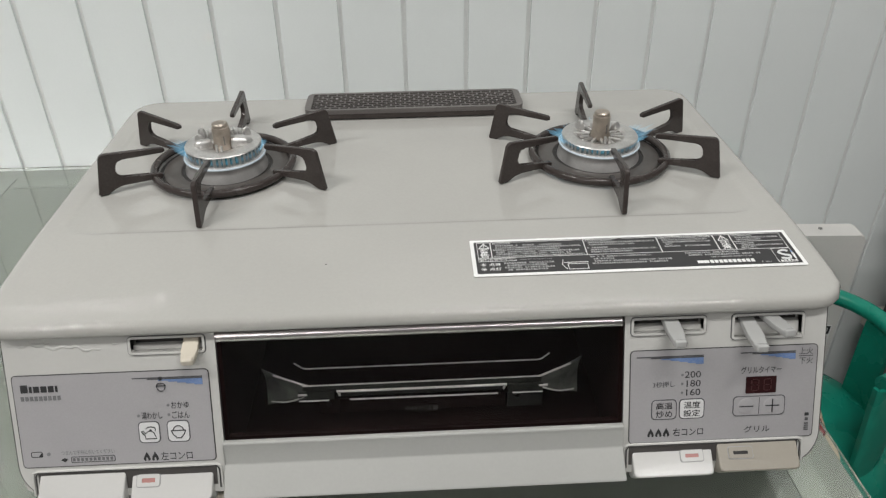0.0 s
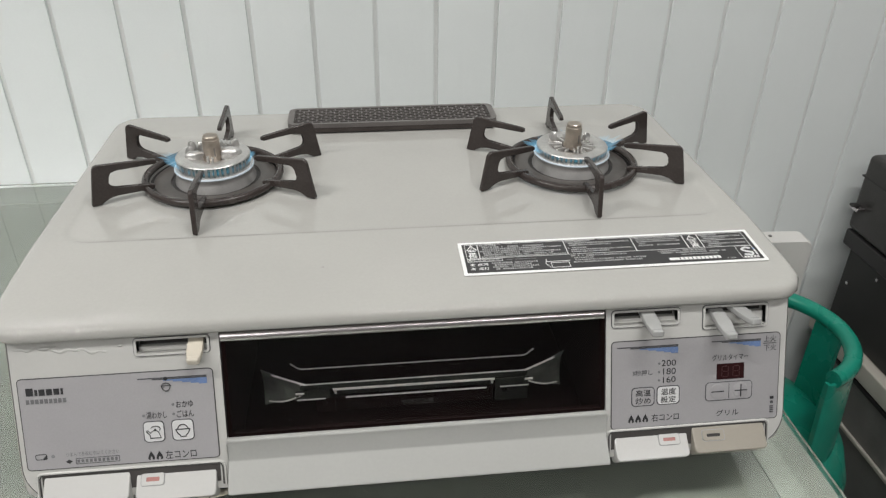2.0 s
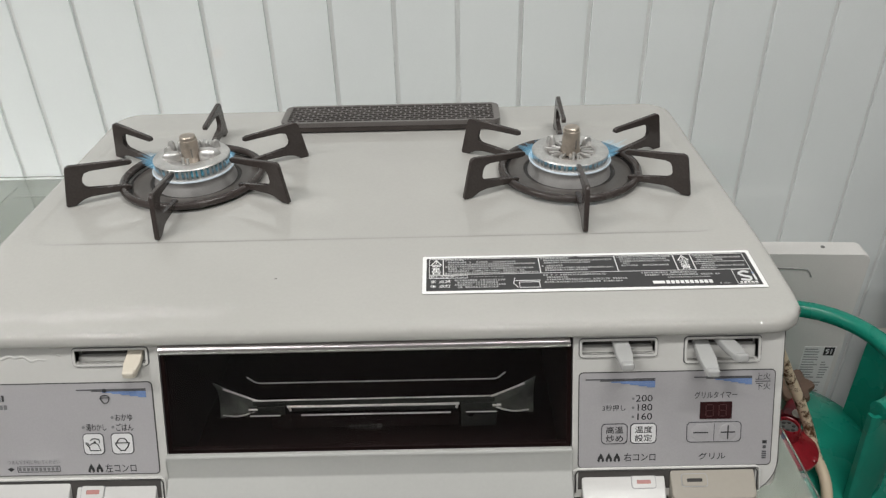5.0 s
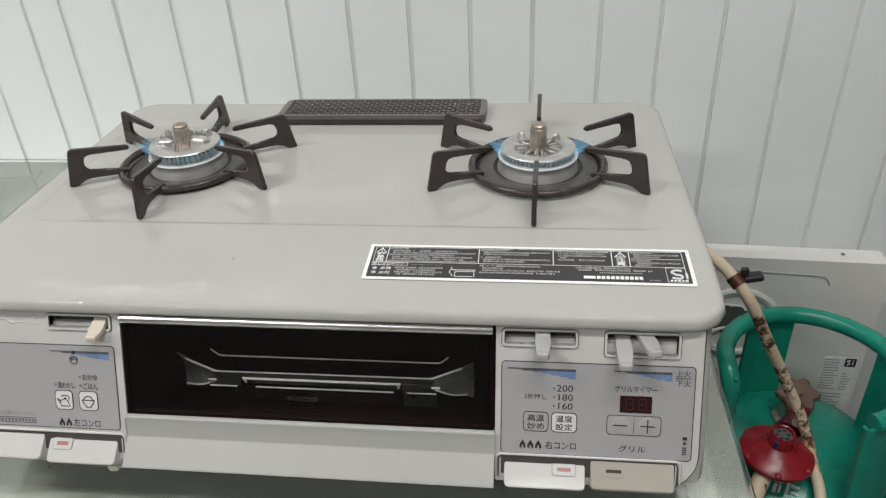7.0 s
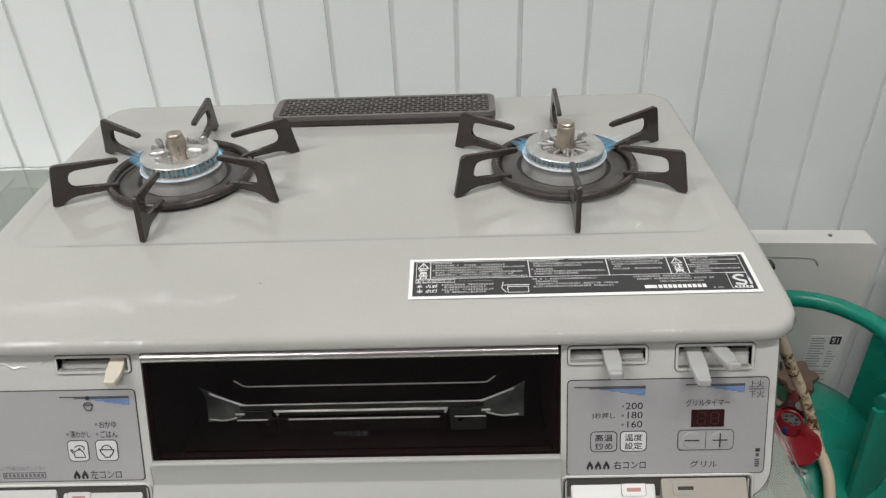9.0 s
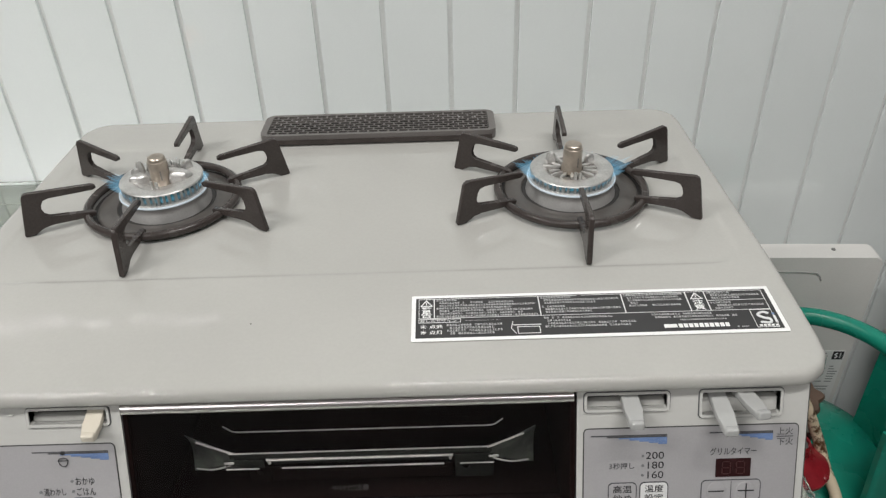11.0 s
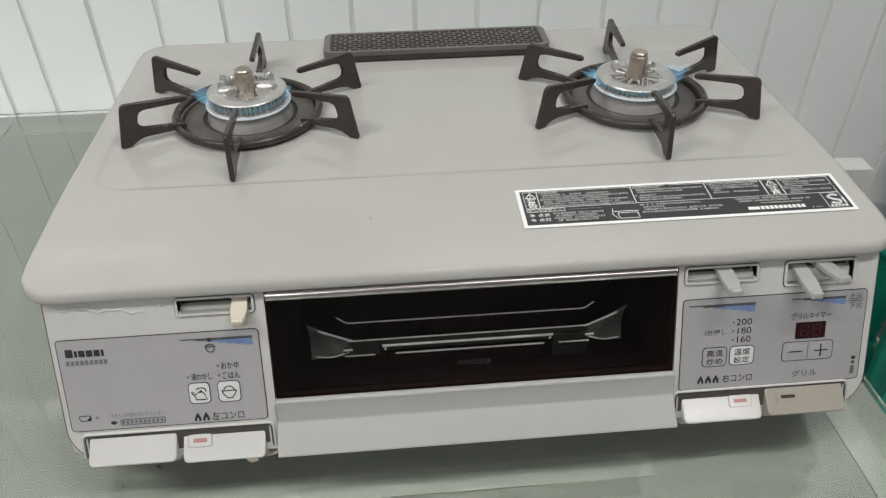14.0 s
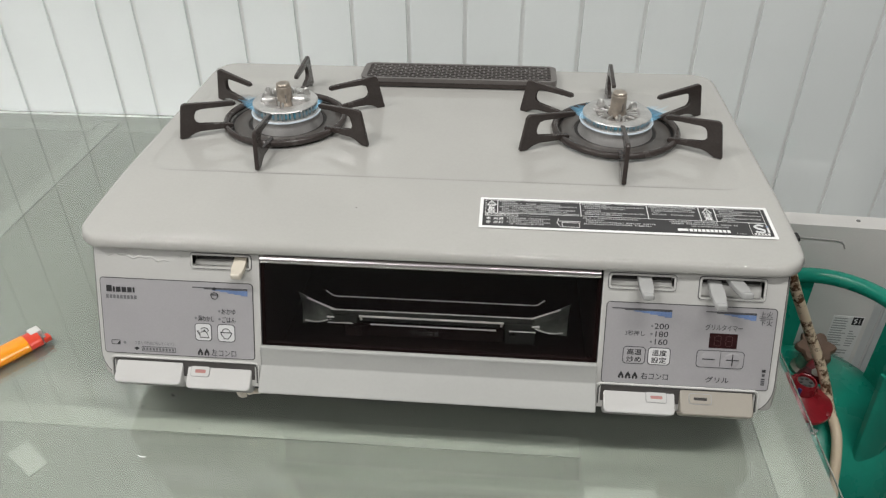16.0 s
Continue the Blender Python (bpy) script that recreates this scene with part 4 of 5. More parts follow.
    part("wire", tube(smooth_line([(-0.0648, yf - 0.0002, 0.8262), (-0.0650, yf - 0.0006, 0.8294), (-0.0638, yf - 0.0010, 0.8308), (-0.0560, yf - 0.0012, 0.8310), (0.0540, yf - 0.0012, 0.8310), (0.0614, yf - 0.0010, 0.8308), (0.0626, yf - 0.0006, 0.8294), (0.0624, yf - 0.0002, 0.8262)], 4), 0.0010, 8), STEELWIRE, rack, "bright rod along the front")
    part("wire", tube([(-0.0570, yf - 0.0006, 0.8216), (0.0580, yf - 0.0006, 0.8216)], 0.0006, 6), STEELWIRE, rack)
    for s in (-1, 1):
        # flared ear: a hollow sheet that widens towards the side wall
        n, k = 8, 8
        skin = []
        for face in (0.0, 0.0009):
            rows = []
            for i in range(n + 1):
                u = i / n
                hi, lo = 0.8362 + 0.0130 * u ** 1.15, 0.8265 - 0.0140 * u ** 0.9
                rows.append([(s * (0.0905 + 0.0320 * u), 0.0222 + 0.0040 * u + 0.0085 * u * math.sin(math.pi * (0.08 + 0.84 * j / k)) + face, lo + (hi - lo) * j / k) for j in range(k + 1)])
            skin.append(rows)
        bm = bmesh.new()
        vs = [[[bm.verts.new(p) for p in row] for row in rows] for rows in skin]
        for i in range(n):
            for j in range(k):
                bm.faces.new((vs[0][i][j], vs[0][i + 1][j], vs[0][i + 1][j + 1], vs[0][i][j + 1]))
                bm.faces.new((vs[1][i][j], vs[1][i][j + 1], vs[1][i + 1][j + 1], vs[1][i + 1][j]))
            for j in (0, k):
                bm.faces.new((vs[0][i][j], vs[0][i + 1][j], vs[1][i + 1][j], vs[1][i][j]))
        for i in (0, n):
            for j in range(k):
                bm.faces.new((vs[0][i][j], vs[0][i][j + 1], vs[1][i][j + 1], vs[1][i][j]))
        part("tray_ear", bm, EARM, rack, "flared sheet ear of the rack")
        part("wire", tube(smooth_line([(s * 0.0885, 0.0214, 0.8368), (s * 0.0930, 0.0218, 0.8384), (s * 0.1140, 0.0246, 0.8462)], 4), 0.0008, 6), STEELWIRE, rack)
        part("wire", tube(smooth_line([(s * 0.0925, 0.0208, 0.8262), (s * 0.1000, 0.0215, 0.8225), (s * 0.1080, 0.0225, 0.8200), (s * 0.1180, 0.0235, 0.8205)], 4), 0.0006, 6), STEELWIRE, rack)
        part("clip", rbox(min(s * 0.0895, s * 0.0965), max(s * 0.0895, s * 0.0965), 0.0198, 0.0212, 0.8275, 0.8295, 0.0004, 1), STEELWIRE, rack, "small bright clip")


grill()


# warning label on the plate
def warning_label():
    y0, y1, x0, x1 = 0.0340, 0.0790, 0.0392, 0.2855
    w, h = x1 - x0, y1 - y0
    tilt = math.atan2(plate_height(0.1, y1) - plate_height(0.1, y0), h)
    m = Matrix.Translation((x0, y0, plate_height(0.1, y0) + 0.0006)) @ Matrix.Rotation(tilt, 4, "X")
    la = part("warning_sticker", prism(rounded(0, w, 0, h, 0.001), 0, 0.0003, 0, m), WHITEINK, stove, "white-edged black warning sticker with white print", smooth=False)
    e = 0.0029
    part("black_field", prism(rounded(e, w - e, e, h - e, 0.0006), 0.0003, 0.00045, 0, m), BLACKLABEL, la, smooth=False)
    q = m @ Matrix.Translation((0, 0, 0.0006))

    def bar(x, y, ww, hh, material=WHITEINK):
        part("print_bar", prism([(x, y), (x + ww, y), (x + ww, y + hh), (x, y + hh)], 0.0004, 0.00062, 0, m), material, la, smooth=False)

    def box(bx0, bx1, by0, by1, t=0.00035):
        part("print_frame", band([(bx0, by0), (bx1, by0), (bx1, by1), (bx0, by1)], [(bx0 + t, by0 + t), (bx1 - t, by0 + t), (bx1 - t, by1 - t), (bx0 + t, by1 - t)], 0.0004, 0.00062, m), WHITEINK, la, smooth=False)
    rnd = random.Random(5)

    def lines(bx0, bx1, by1, n, step=0.00275, hgt=0.0019, fill=()):
        # unreadable small print: rows of short strokes, three or four to a sign
        bm = bmesh.new()

        def stroke(x0, y0, x1, y1):
            lo = [bm.verts.new(m @ Vector((x, y, 0.0004))) for x, y in ((x0, y0), (x1, y0), (x1, y1), (x0, y1))]
            hi = [bm.verts.new(m @ Vector((x, y, 0.00062))) for x, y in ((x0, y0), (x1, y0), (x1, y1), (x0, y1))]
            bm.faces.new(hi)
            for i in range(4):
                bm.faces.new((lo[i], lo[(i + 1) % 4], hi[(i + 1) % 4], hi[i]))
        for i in range(n):
            x = bx0 + (0.0020 if i % 3 else 0)
            end = bx0 + (bx1 - bx0) * (fill[i % len(fill)] if fill else rnd.uniform(0.72, 1.0))
            y = by1 - (i + 1) * step
            w = hgt * 0.86
            while x + w < end:
                k = rnd.random()
                if k < 0.95:
                    stroke(x, y + hgt * rnd.uniform(0.0, 0.15), x + w, y + hgt * rnd.uniform(0.18, 0.28))
                    stroke(x + w * rnd.uniform(0.0, 0.2), y + hgt * rnd.uniform(0.62, 0.72), x + w * rnd.uniform(0.7, 1.0), y + hgt * rnd.uniform(0.80, 0.92))
                    if k < 0.72:
                        c = x + w * rnd.uniform(0.1, 0.75)
                        stroke(c, y, c + w * 0.16, y + hgt)
                    if k < 0.35:
                        stroke(x, y + hgt * 0.40, x + w * 0.8, y + hgt * 0.52)
                x += w + 0.00022
        part("small_print", bm, BRIGHTINK, la, "rows of unreadable small white print", smooth=False)
    top, mid, low = h - e - 0.0010, h * 0.475, e + 0.001
    box(e + 0.002, e + 0.0125, mid, top)
    box(e + 0.0125, 0.0870, mid, top)
    box(0.0870, 0.1440, mid, top)
    box(0.1440, 0.1880, mid, top)
    box(0.1880, 0.2010, mid, top)
    box(0.2010, w - e - 0.003, mid, top)
    lines(e + 0.0140, 0.0860, top + 0.0002, 7, 0.0027, 0.0018, (0.22, 0.78, 0.98, 0.74, 0.97, 0.86, 1.0))
    lines(0.0885, 0.1430, top + 0.0002, 3, 0.0027, 0.0018, (0.40, 0.98, 0.70))
    lines(0.0885, 0.1430, top - 0.0090, 3, 0.0027, 0.0018, (0.30, 0.98, 0.62))
    lines(0.1455, 0.1870, top + 0.0002, 5, 0.0027, 0.0018, (0.98, 0.90, 0.96, 0.25, 0.92))
    lines(0.2025, w - e - 0.004, top + 0.0002, 3, 0.0027, 0.0018, (0.45, 0.98, 0.60))
    lines(0.2025, w - e - 0.004, top - 0.0100, 3, 0.0027, 0.0018, (0.42, 0.98, 0.40))
    bar(0.2012, top - 0.0097, w - e - 0.0042 - 0.2012, 0.00035)
    for cx, word_ in ((e + 0.00725, "警告"), (0.1945, "注意")):
        part("triangle_mark", band([(cx - 0.0044, top - 0.0076), (cx + 0.0044, top - 0.0076), (cx, top - 0.0008)], [(cx - 0.0032, top - 0.0070), (cx + 0.0032, top - 0.0070), (cx, top - 0.0022)], 0.0004, 0.00062, m), WHITEINK, la, smooth=False)
        bar(cx - 0.0003, top - 0.0062, 0.0006, 0.0030)
        lettering(word_[0], cx - 0.0036, top - 0.0136, 0.0054, WHITEINK, la, q, 0.0072, bold=0.02)
        lettering(word_[1], cx - 0.0036, mid + 0.0008, 0.0054, WHITEINK, la, q, 0.0072, bold=0.02)
    box(e + 0.002, 0.0330, mid - 0.0042, mid - 0.0006)
    lettering("おしらせサイン", e + 0.0030, mid - 0.0037, 0.0026, WHITEINK, la, q, 0.0245, bold=0.01)
    for v, t in ((mid - 0.0098, "点滅"), (mid - 0.0152, "点灯")):
        lettering(t, 0.0120, v, 0.0036, WHITEINK, la, q, 0.0088, bold=0.015)
        for k in range(4):
            aa = k * math.pi / 4
            cx, cy, rr = 0.0080, v + 0.0018, 0.0021
            dx, dy = rr * math.cos(aa), rr * math.sin(aa)
            part("star_ray", tube([q @ Vector((cx - dx, cy - dy, 0)), q @ Vector((cx + dx, cy + dy, 0))], 0.0002, 4), WHITEINK, la)
        lines(0.0235, 0.0640, v + 0.0049, 2, 0.0027, 0.0019, (0.95, 0.80))
    lines(0.0360, 0.0640, mid - 0.0010, 1, 0.0020, 0.0004)
    box(0.0700, 0.0850, low + 0.0008, low + 0.0075, 0.0005)
    part("line_mark", tube([q @ Vector(p) for p in ((0.0690, low + 0.001, 0), (0.0660, low + 0.006, 0), (0.0675, low + 0.0125, 0))], 0.0003, 4), WHITEINK, la)
    bar(0.0675, low + 0.0088, 0.0185, 0.0006)
    lines(0.0885, 0.1500, mid - 0.0004, 4, 0.0028, 0.0018, (0.80, 0.30, 1.0, 0.93))
    lines(0.1600, 0.2180, mid - 0.0002, 2, 0.0028, 0.0018, (0.70, 1.0))
    lines(0.1780, 0.2090, mid - 0.0066, 1, 0.0020, 0.0013, (1.0,))
    bar(0.1660, low + 0.0022, 0.0085, 0.0032)
    for i in range(10):
        bar(0.1755 + i * 0.0034, low + 0.0020, 0.0026, 0.0036)
    lines(0.2135, 0.2240, low + 0.0030, 1, 0.002, 0.0012)
    box(0.2260, w - e - 0.003, low + 0.0002, mid - 0.0002, 0.0003)
    sx, sy = 0.2335, low + 0.0085
    pts = [(sx + 0.0038, sy + 0.0046, 0), (sx, sy + 0.0058, 0), (sx - 0.0036, sy + 0.0036, 0), (sx - 0.0010, sy + 0.0006, 0), (sx + 0.0034, sy - 0.0012, 0), (sx + 0.0020, sy - 0.0044, 0), (sx - 0.0040, sy - 0.0036, 0)]
    part("curl_mark", tube([q @ v for v in smooth_line(pts, 5)], 0.0009, 6), PAPER, la)
    bar(sx + 0.0060, sy - 0.0042, 0.0016, 0.0070, PAPER)
    bar(sx + 0.0060, sy + 0.0036, 0.0016, 0.0016, BLUEINK)
    for i in range(5):
        bar(0.2280 + i * 0.0026, low + 0.0012, 0.0018, 0.0016)


warning_label()


# burners
def burner(x, y, r, star, plumes):
    base = 0.9258
    rim = r + 0.0030
    m = Matrix.Translation((x, y, 0))
    b = part("gas_burner", lathe([(rim + 0.0012, base - 0.004), (rim + 0.0010, base + 0.0030), (rim - 0.0006, base + 0.0075), (rim - 0.0012, base + 0.0105), (rim - 0.0002, base + 0.0128), (rim + 0.0003, base + 0.0142), (rim - 0.0004, base + 0.0154), (rim - 0.0040, base + 0.0160), (0, base + 0.0160)], 56, m), BOWL, stove, "cast aluminium burner bowl with a bright rim")
    part("drip_pan", lathe([(rim + 0.0044, base - 0.001), (rim + 0.0044, base + 0.0016), (rim + 0.0052, base + 0.0026), (rim + 0.009, base + 0.0030), (0.0550, base + 0.0030), (0.0562, base + 0.0022), (0.0568, base + 0.0005), (0.0568, base - 0.001)], 64, m), PAN, b, "dark enamelled drip pan ring")
    part("pan_seam", lathe([(0.0568, base + 0.0006), (0.0600, base + 0.0012)], 64, m), DARK, b, "dark seam round the drip pan")
    # flat disc closing the gap, painted dark in place of its shade
    part("pan_opening", lathe([(rim + 0.0046, base + 0.0012), (0, base + 0.0012)], 48, m), DARK, b, "dark disc for the shade in the gap round the burner")
    n = 46
    drop = 0.0032 if star else 0.0
    top = m @ Matrix.Translation((0, 0, -drop))
    rnd = random.Random(int(r * 10000))
    teeth = bmesh.new()
    for i in range(n):
        a = 2 * math.pi * (i + rnd.uniform(-0.15, 0.15)) / n
        rbox(r - 0.0040, r + 0.0004, -0.0012 * rnd.uniform(0.6, 1.3), 0.0011 * rnd.uniform(0.6, 1.3), base + 0.0155, base + 0.0245 - drop, 0, 1, m @ Matrix.Rotation(a, 4, "Z"), teeth)
    part("port_teeth", teeth, ALU, b, "toothed flame port ring")
    part("port_core", lathe([(r - 0.0042, base + 0.0155), (r - 0.0042, base + 0.0245 - drop)], 40, m), PORTGLOW, b, "ports between the teeth, given a blue glow for the flame light")
    part("cap", lathe([(r - 0.0060, base + 0.0236), (r + 0.0004, base + 0.0242), (r + 0.0010, base + 0.0248), (r + 0.0002, base + 0.0258), (r - 0.005, base + 0.0266), (r * 0.74, base + 0.0266), (r * 0.68, base + 0.0258), (r * 0.62, base + 0.0242), (r * 0.58, base + 0.0230)], 64, top), ALU, b, "cast aluminium burner cap")
    part("cap_dish", lathe([(r * 0.625, base + 0.0248), (r * 0.50, base + 0.0246), (r * 0.30, base + 0.0212), (0, base + 0.0205)], 40, top), DARKALU if star else ALU, b, "sunken middle of the cap")
    part("bright_rim", lathe([(rim + 0.0000, base + 0.0136), (rim + 0.0005, base + 0.0144), (rim + 0.0001, base + 0.0153), (rim - 0.0006, base + 0.0156)], 56, m), GLOWRIM, b, "rim given a faint glow for the flame light")
    for i in range(star):
        a = 2 * math.pi * (i + rnd.uniform(-0.10, 0.10)) / star
        q = rnd.uniform(0.54, 0.70) * r
        fm = top @ Matrix.Rotation(a, 4, "Z") @ Matrix.Translation((0, 0, base + 0.0232)) @ Matrix.Rotation(rnd.uniform(-0.10, -0.03), 4, "Y")
        petal = [(0.30 * r, -0.0007), (q * 0.8, -0.0017), (q, -0.0010), (q * 1.03, 0.0), (q, 0.0010), (q * 0.8, 0.0017), (0.30 * r, 0.0007)]
        part("cap_fin", prism(petal, -0.001, rnd.uniform(0.0014, 0.0026), 0.0005, fm @ Matrix.Rotation(rnd.uniform(0.1, 0.4), 4, "X")), ALU, b)
    lugs = ((2.45, 0.60, 0.0034, 0.0080), (0.55, 0.58, 0.0036, 0.0070)) if star else ((2.70, 0.66, 0.0030, 0.0098), (3.10, 0.62, 0.0030, 0.0074), (3.45, 0.52, 0.0064, 0.0050), (2.35, 0.55, 0.0036, 0.0072), (-0.10, 0.50, 0.0082, 0.0066), (0.62, 0.72, 0.0030, 0.0082))
    for a, k, w, h in lugs:
        hm = top @ Matrix.Translation((r * k * math.cos(a), r * k * math.sin(a), base + 0.0262)) @ Matrix.Rotation(a, 4, "Z")
        part("cap_lug", lathe([(w, -0.004), (w, 0), (w * 0.97, h * 0.4), (w * 0.72, h * 0.8), (w * 0.3, h * 0.98), (0, h)], 16, hm @ Matrix.Diagonal((1.25, 0.78, 1, 1)), wobble=lambda q, rr, z: 0.0006 * math.sin(5 * q) if rr > 0.001 else 0), ALU, b)
    for i in range(0 if star else 7):
        a = 0.75 + i * 0.17
        part("cap_ridge", rbox(-0.0044, 0.0044, -0.0007, 0.0007, -0.002, 0.0030, 0.0004, 1, m @ Matrix.Rotation(a, 4, "Z") @ Matrix.Translation((r * 0.66, 0, base + 0.0272)) @ Matrix.Rotation(0.7, 4, "Z")), ALU, b)
    part("sensor_pin", lathe([(0.0090, base + 0.0200), (0.0089, base + 0.0240), (0.0081, base + 0.0262), (0.0079, base + 0.0270), (0.0078, base + 0.0412), (0.0071, base + 0.0417), (0.0069, base + 0.0424), (0.0070, base + 0.0440), (0.0060, base + 0.0449), (0, base + 0.0447)], 32, m @ Matrix.Translation((0.0, -0.001, 0))), BRASS, b, "heat-tinted metal temperature sensor")
    part("sensor_slit", rbox(-0.0006, 0.0006, -0.0082, -0.0070, base + 0.0262, base + 0.0345, 0, 1, m @ Matrix.Translation((0, -0.001, 0)) @ Matrix.Rotation(0.45, 4, "Z")), DARKALU, b)
    for dx, hh in ((-0.0005, 0.0075), (0.0035, 0.0065)):
        em = top @ Matrix.Translation((dx, -r * 0.66, base + 0.0250))
        part("igniter", tube([(0, 0, 0), (0, 0, hh)], 0.0013, 10, False, em), ALU, b)
    fl = bmesh.new()
    for i in range(n):
        a = 2 * math.pi * (i + 0.5) / n
        ln = 0.0062 * rnd.uniform(0.8, 1.2)
        lathe([(0.0, 0), (0.0012, ln * 0.15), (0.0015, ln * 0.45), (0.0008, ln * 0.8), (0, ln)], 6, m @ Matrix.Rotation(a, 4, "Z") @ Matrix.Translation((r - 0.0025, 0, base + 0.0180)) @ Matrix.Rotation(radians(48), 4, "Y"), fl)
    for a, s in plumes + ((math.pi / 2, 0.5),):
        for k in range(13):
            aa = a + (k - 6) * 0.066 + rnd.uniform(-0.015, 0.015)
            q = s * (1 - abs(k - 6) * 0.09) * rnd.uniform(0.75, 1.2)
            lathe([(0.0, 0), (0.0009, 0.002 * q), (0.0012, 0.007 * q), (0.0008, 0.013 * q), (0, 0.019 * q)], 8, m @ Matrix.Rotation(aa, 4, "Z") @ Matrix.Translation((r - 0.001, 0, base + 0.0192 - drop * 0.5)) @ Matrix.Rotation(radians(66), 4, "Y"), fl)
    part("flame_ring", fl, FLAME, b, "low blue gas flames")
    return b


LB, RB = (-0.1728, 0.2215), (0.1714, 0.2222)
burner(*LB, 0.0330, 0, ((math.pi + 0.05, 1.0), (0.25, 0.35)))
burner(*RB, 0.0338, 15, ((math.pi - 0.15, 0.85), (0.12, 1.15)))


def pan_support(x, y, turns, grow):
    z0 = plate_height(x, y) + 0.0002
    ps = empty("pan_support", x, y, z0, "brown-black enamelled six-armed pan support round a lit burner", "pan support", "pan supports")
    ring = [(0.0615 * math.cos(2 * math.pi * i / 64), 0.0615 * math.sin(2 * math.pi * i / 64), 0.0050) for i in range(64)]
    part("ring", tube(ring, 0.0036, 10, True), TRIVET, ps)
    o = [(0.1086, 0.0), (0.1096, 0.0014), (0.1032, 0.0360), (0.1018, 0.0385), (0.0990, 0.0398), (0.0520, 0.0352), (0.0492, 0.0338), (0.0490, 0.0312), (0.0515, 0.0298), (0.0845, 0.0325),
         (0.0895, 0.0310), (0.0918, 0.0270), (0.0930, 0.0205), (0.0915, 0.0160), (0.0880, 0.0136), (0.0560, 0.0100), (0.0540, 0.0080), (0.0550, 0.0052), (0.0600, 0.0046), (0.0880, 0.0072), (0.0945, 0.0058), (0.0990, 0.0022), (0.1012, 0.0)]
    o = [(rr + grow * min(1.0, max(0.0, (rr - 0.06) / 0.03)), zz * 0.93) for rr, zz in o]
    m = Matrix(((1, 0, 0, 0), (0, 0, -1, 0), (0, 1, 0, 0), (0, 0, 0, 1)))
    first = None
    for turn in turns:
        a = Matrix.Rotation(radians(turn), 4, "Z")
        if first is None:
            first = part("arm", prism(o, -0.0021, 0.0021, 0.0009, m), TRIVET, ps)
            first.matrix_basis = a
        else:
            c = new("arm", first.data)
            c.parent = ps
            c.matrix_basis = a
    return ps


pan_support(-0.1745, 0.2210, (26, 88.6, 148.2, 206.2, 270.2, 332.4), 0.0)
pan_support(0.1712, 0.2192, (28.6, 89, 152, 206, 268.4, 332.7), 0.0)


def exhaust_cover():
    x0, x1, y0, y1 = -0.1128, 0.1160, 0.3235, 0.3735
    z0 = plate_height(0, 0.33) + 0.0004
    ev = empty("exhaust_cover", (x0 + x1) / 2, (y0 + y1) / 2, z0, "grey-brown perforated exhaust cover at the back of the stove top", "vent cover")
    w, h = (x1 - x0) / 2, (y1 - y0) / 2
    part("frame", band(rounded(-w, w, -h, h, 0.009), rounded(-w + 0.0066, w - 0.0066, -h + 0.0042, h - 0.0040, 0.003), 0.0, 0.0096), VENTM, ev)
    part("front_lip", prism(rounded(-w + 0.004, w - 0.004, -h - 0.0016, -h + 0.002, 0.0008), 0.0006, 0.0050, 0.0006), TRIVET, ev, "dark lower edge")
    # shallow sheet, blackened to stand for the unlit depth under the grille
    part("dark_well", rbox(-w + 0.006, w - 0.006, -h + 0.004, h - 0.0035, 0.0003, 0.0012, 0), BLACKWELL, ev, "black sheet for the unlit space under the holes")
    bm = bmesh.new()
    rows, cols = 8, 22
    a0, a1, b0, b1 = -w + 0.0067, w - 0.0067, -h + 0.0043, h - 0.0041
    dy = (b1 - b0) / rows
    dx = (a1 - a0) / cols
    for i in range(1, rows):
        rbox(a0, a1, b0 + i * dy - 0.00050, b0 + i * dy + 0.00050, 0.0082, 0.0092, 0, 1, None, bm)
    for i in range(rows):
        for j in range(cols + 1):
            cx = a0 + (j + (0.5 if i % 2 else 0)) * dx
            if a0 + 0.001 < cx < a1 - 0.001:
                rbox(cx - 0.0008, cx + 0.0008, b0 + i * dy, b0 + (i + 1) * dy, 0.0083, 0.0091, 0, 1, None, bm)
    part("grille", bm, VENTM, ev, "rows of short staggered slots", smooth=False)
    for sx in (-w + 0.032, -w + 0.050, w - 0.035, w - 0.019):
        part("rivet", lathe([(0.0012, 0.0088), (0.0011, 0.0102), (0, 0.0104)], 8, Matrix.Translation((sx, h - 0.018, 0))), CHROME, ev)


exhaust_cover()


# ---------------------------------------------------------------- beside the table: gas bottle, hose, regulator
TX, TY, RINGZ = 0.521, 0.332, 0.604


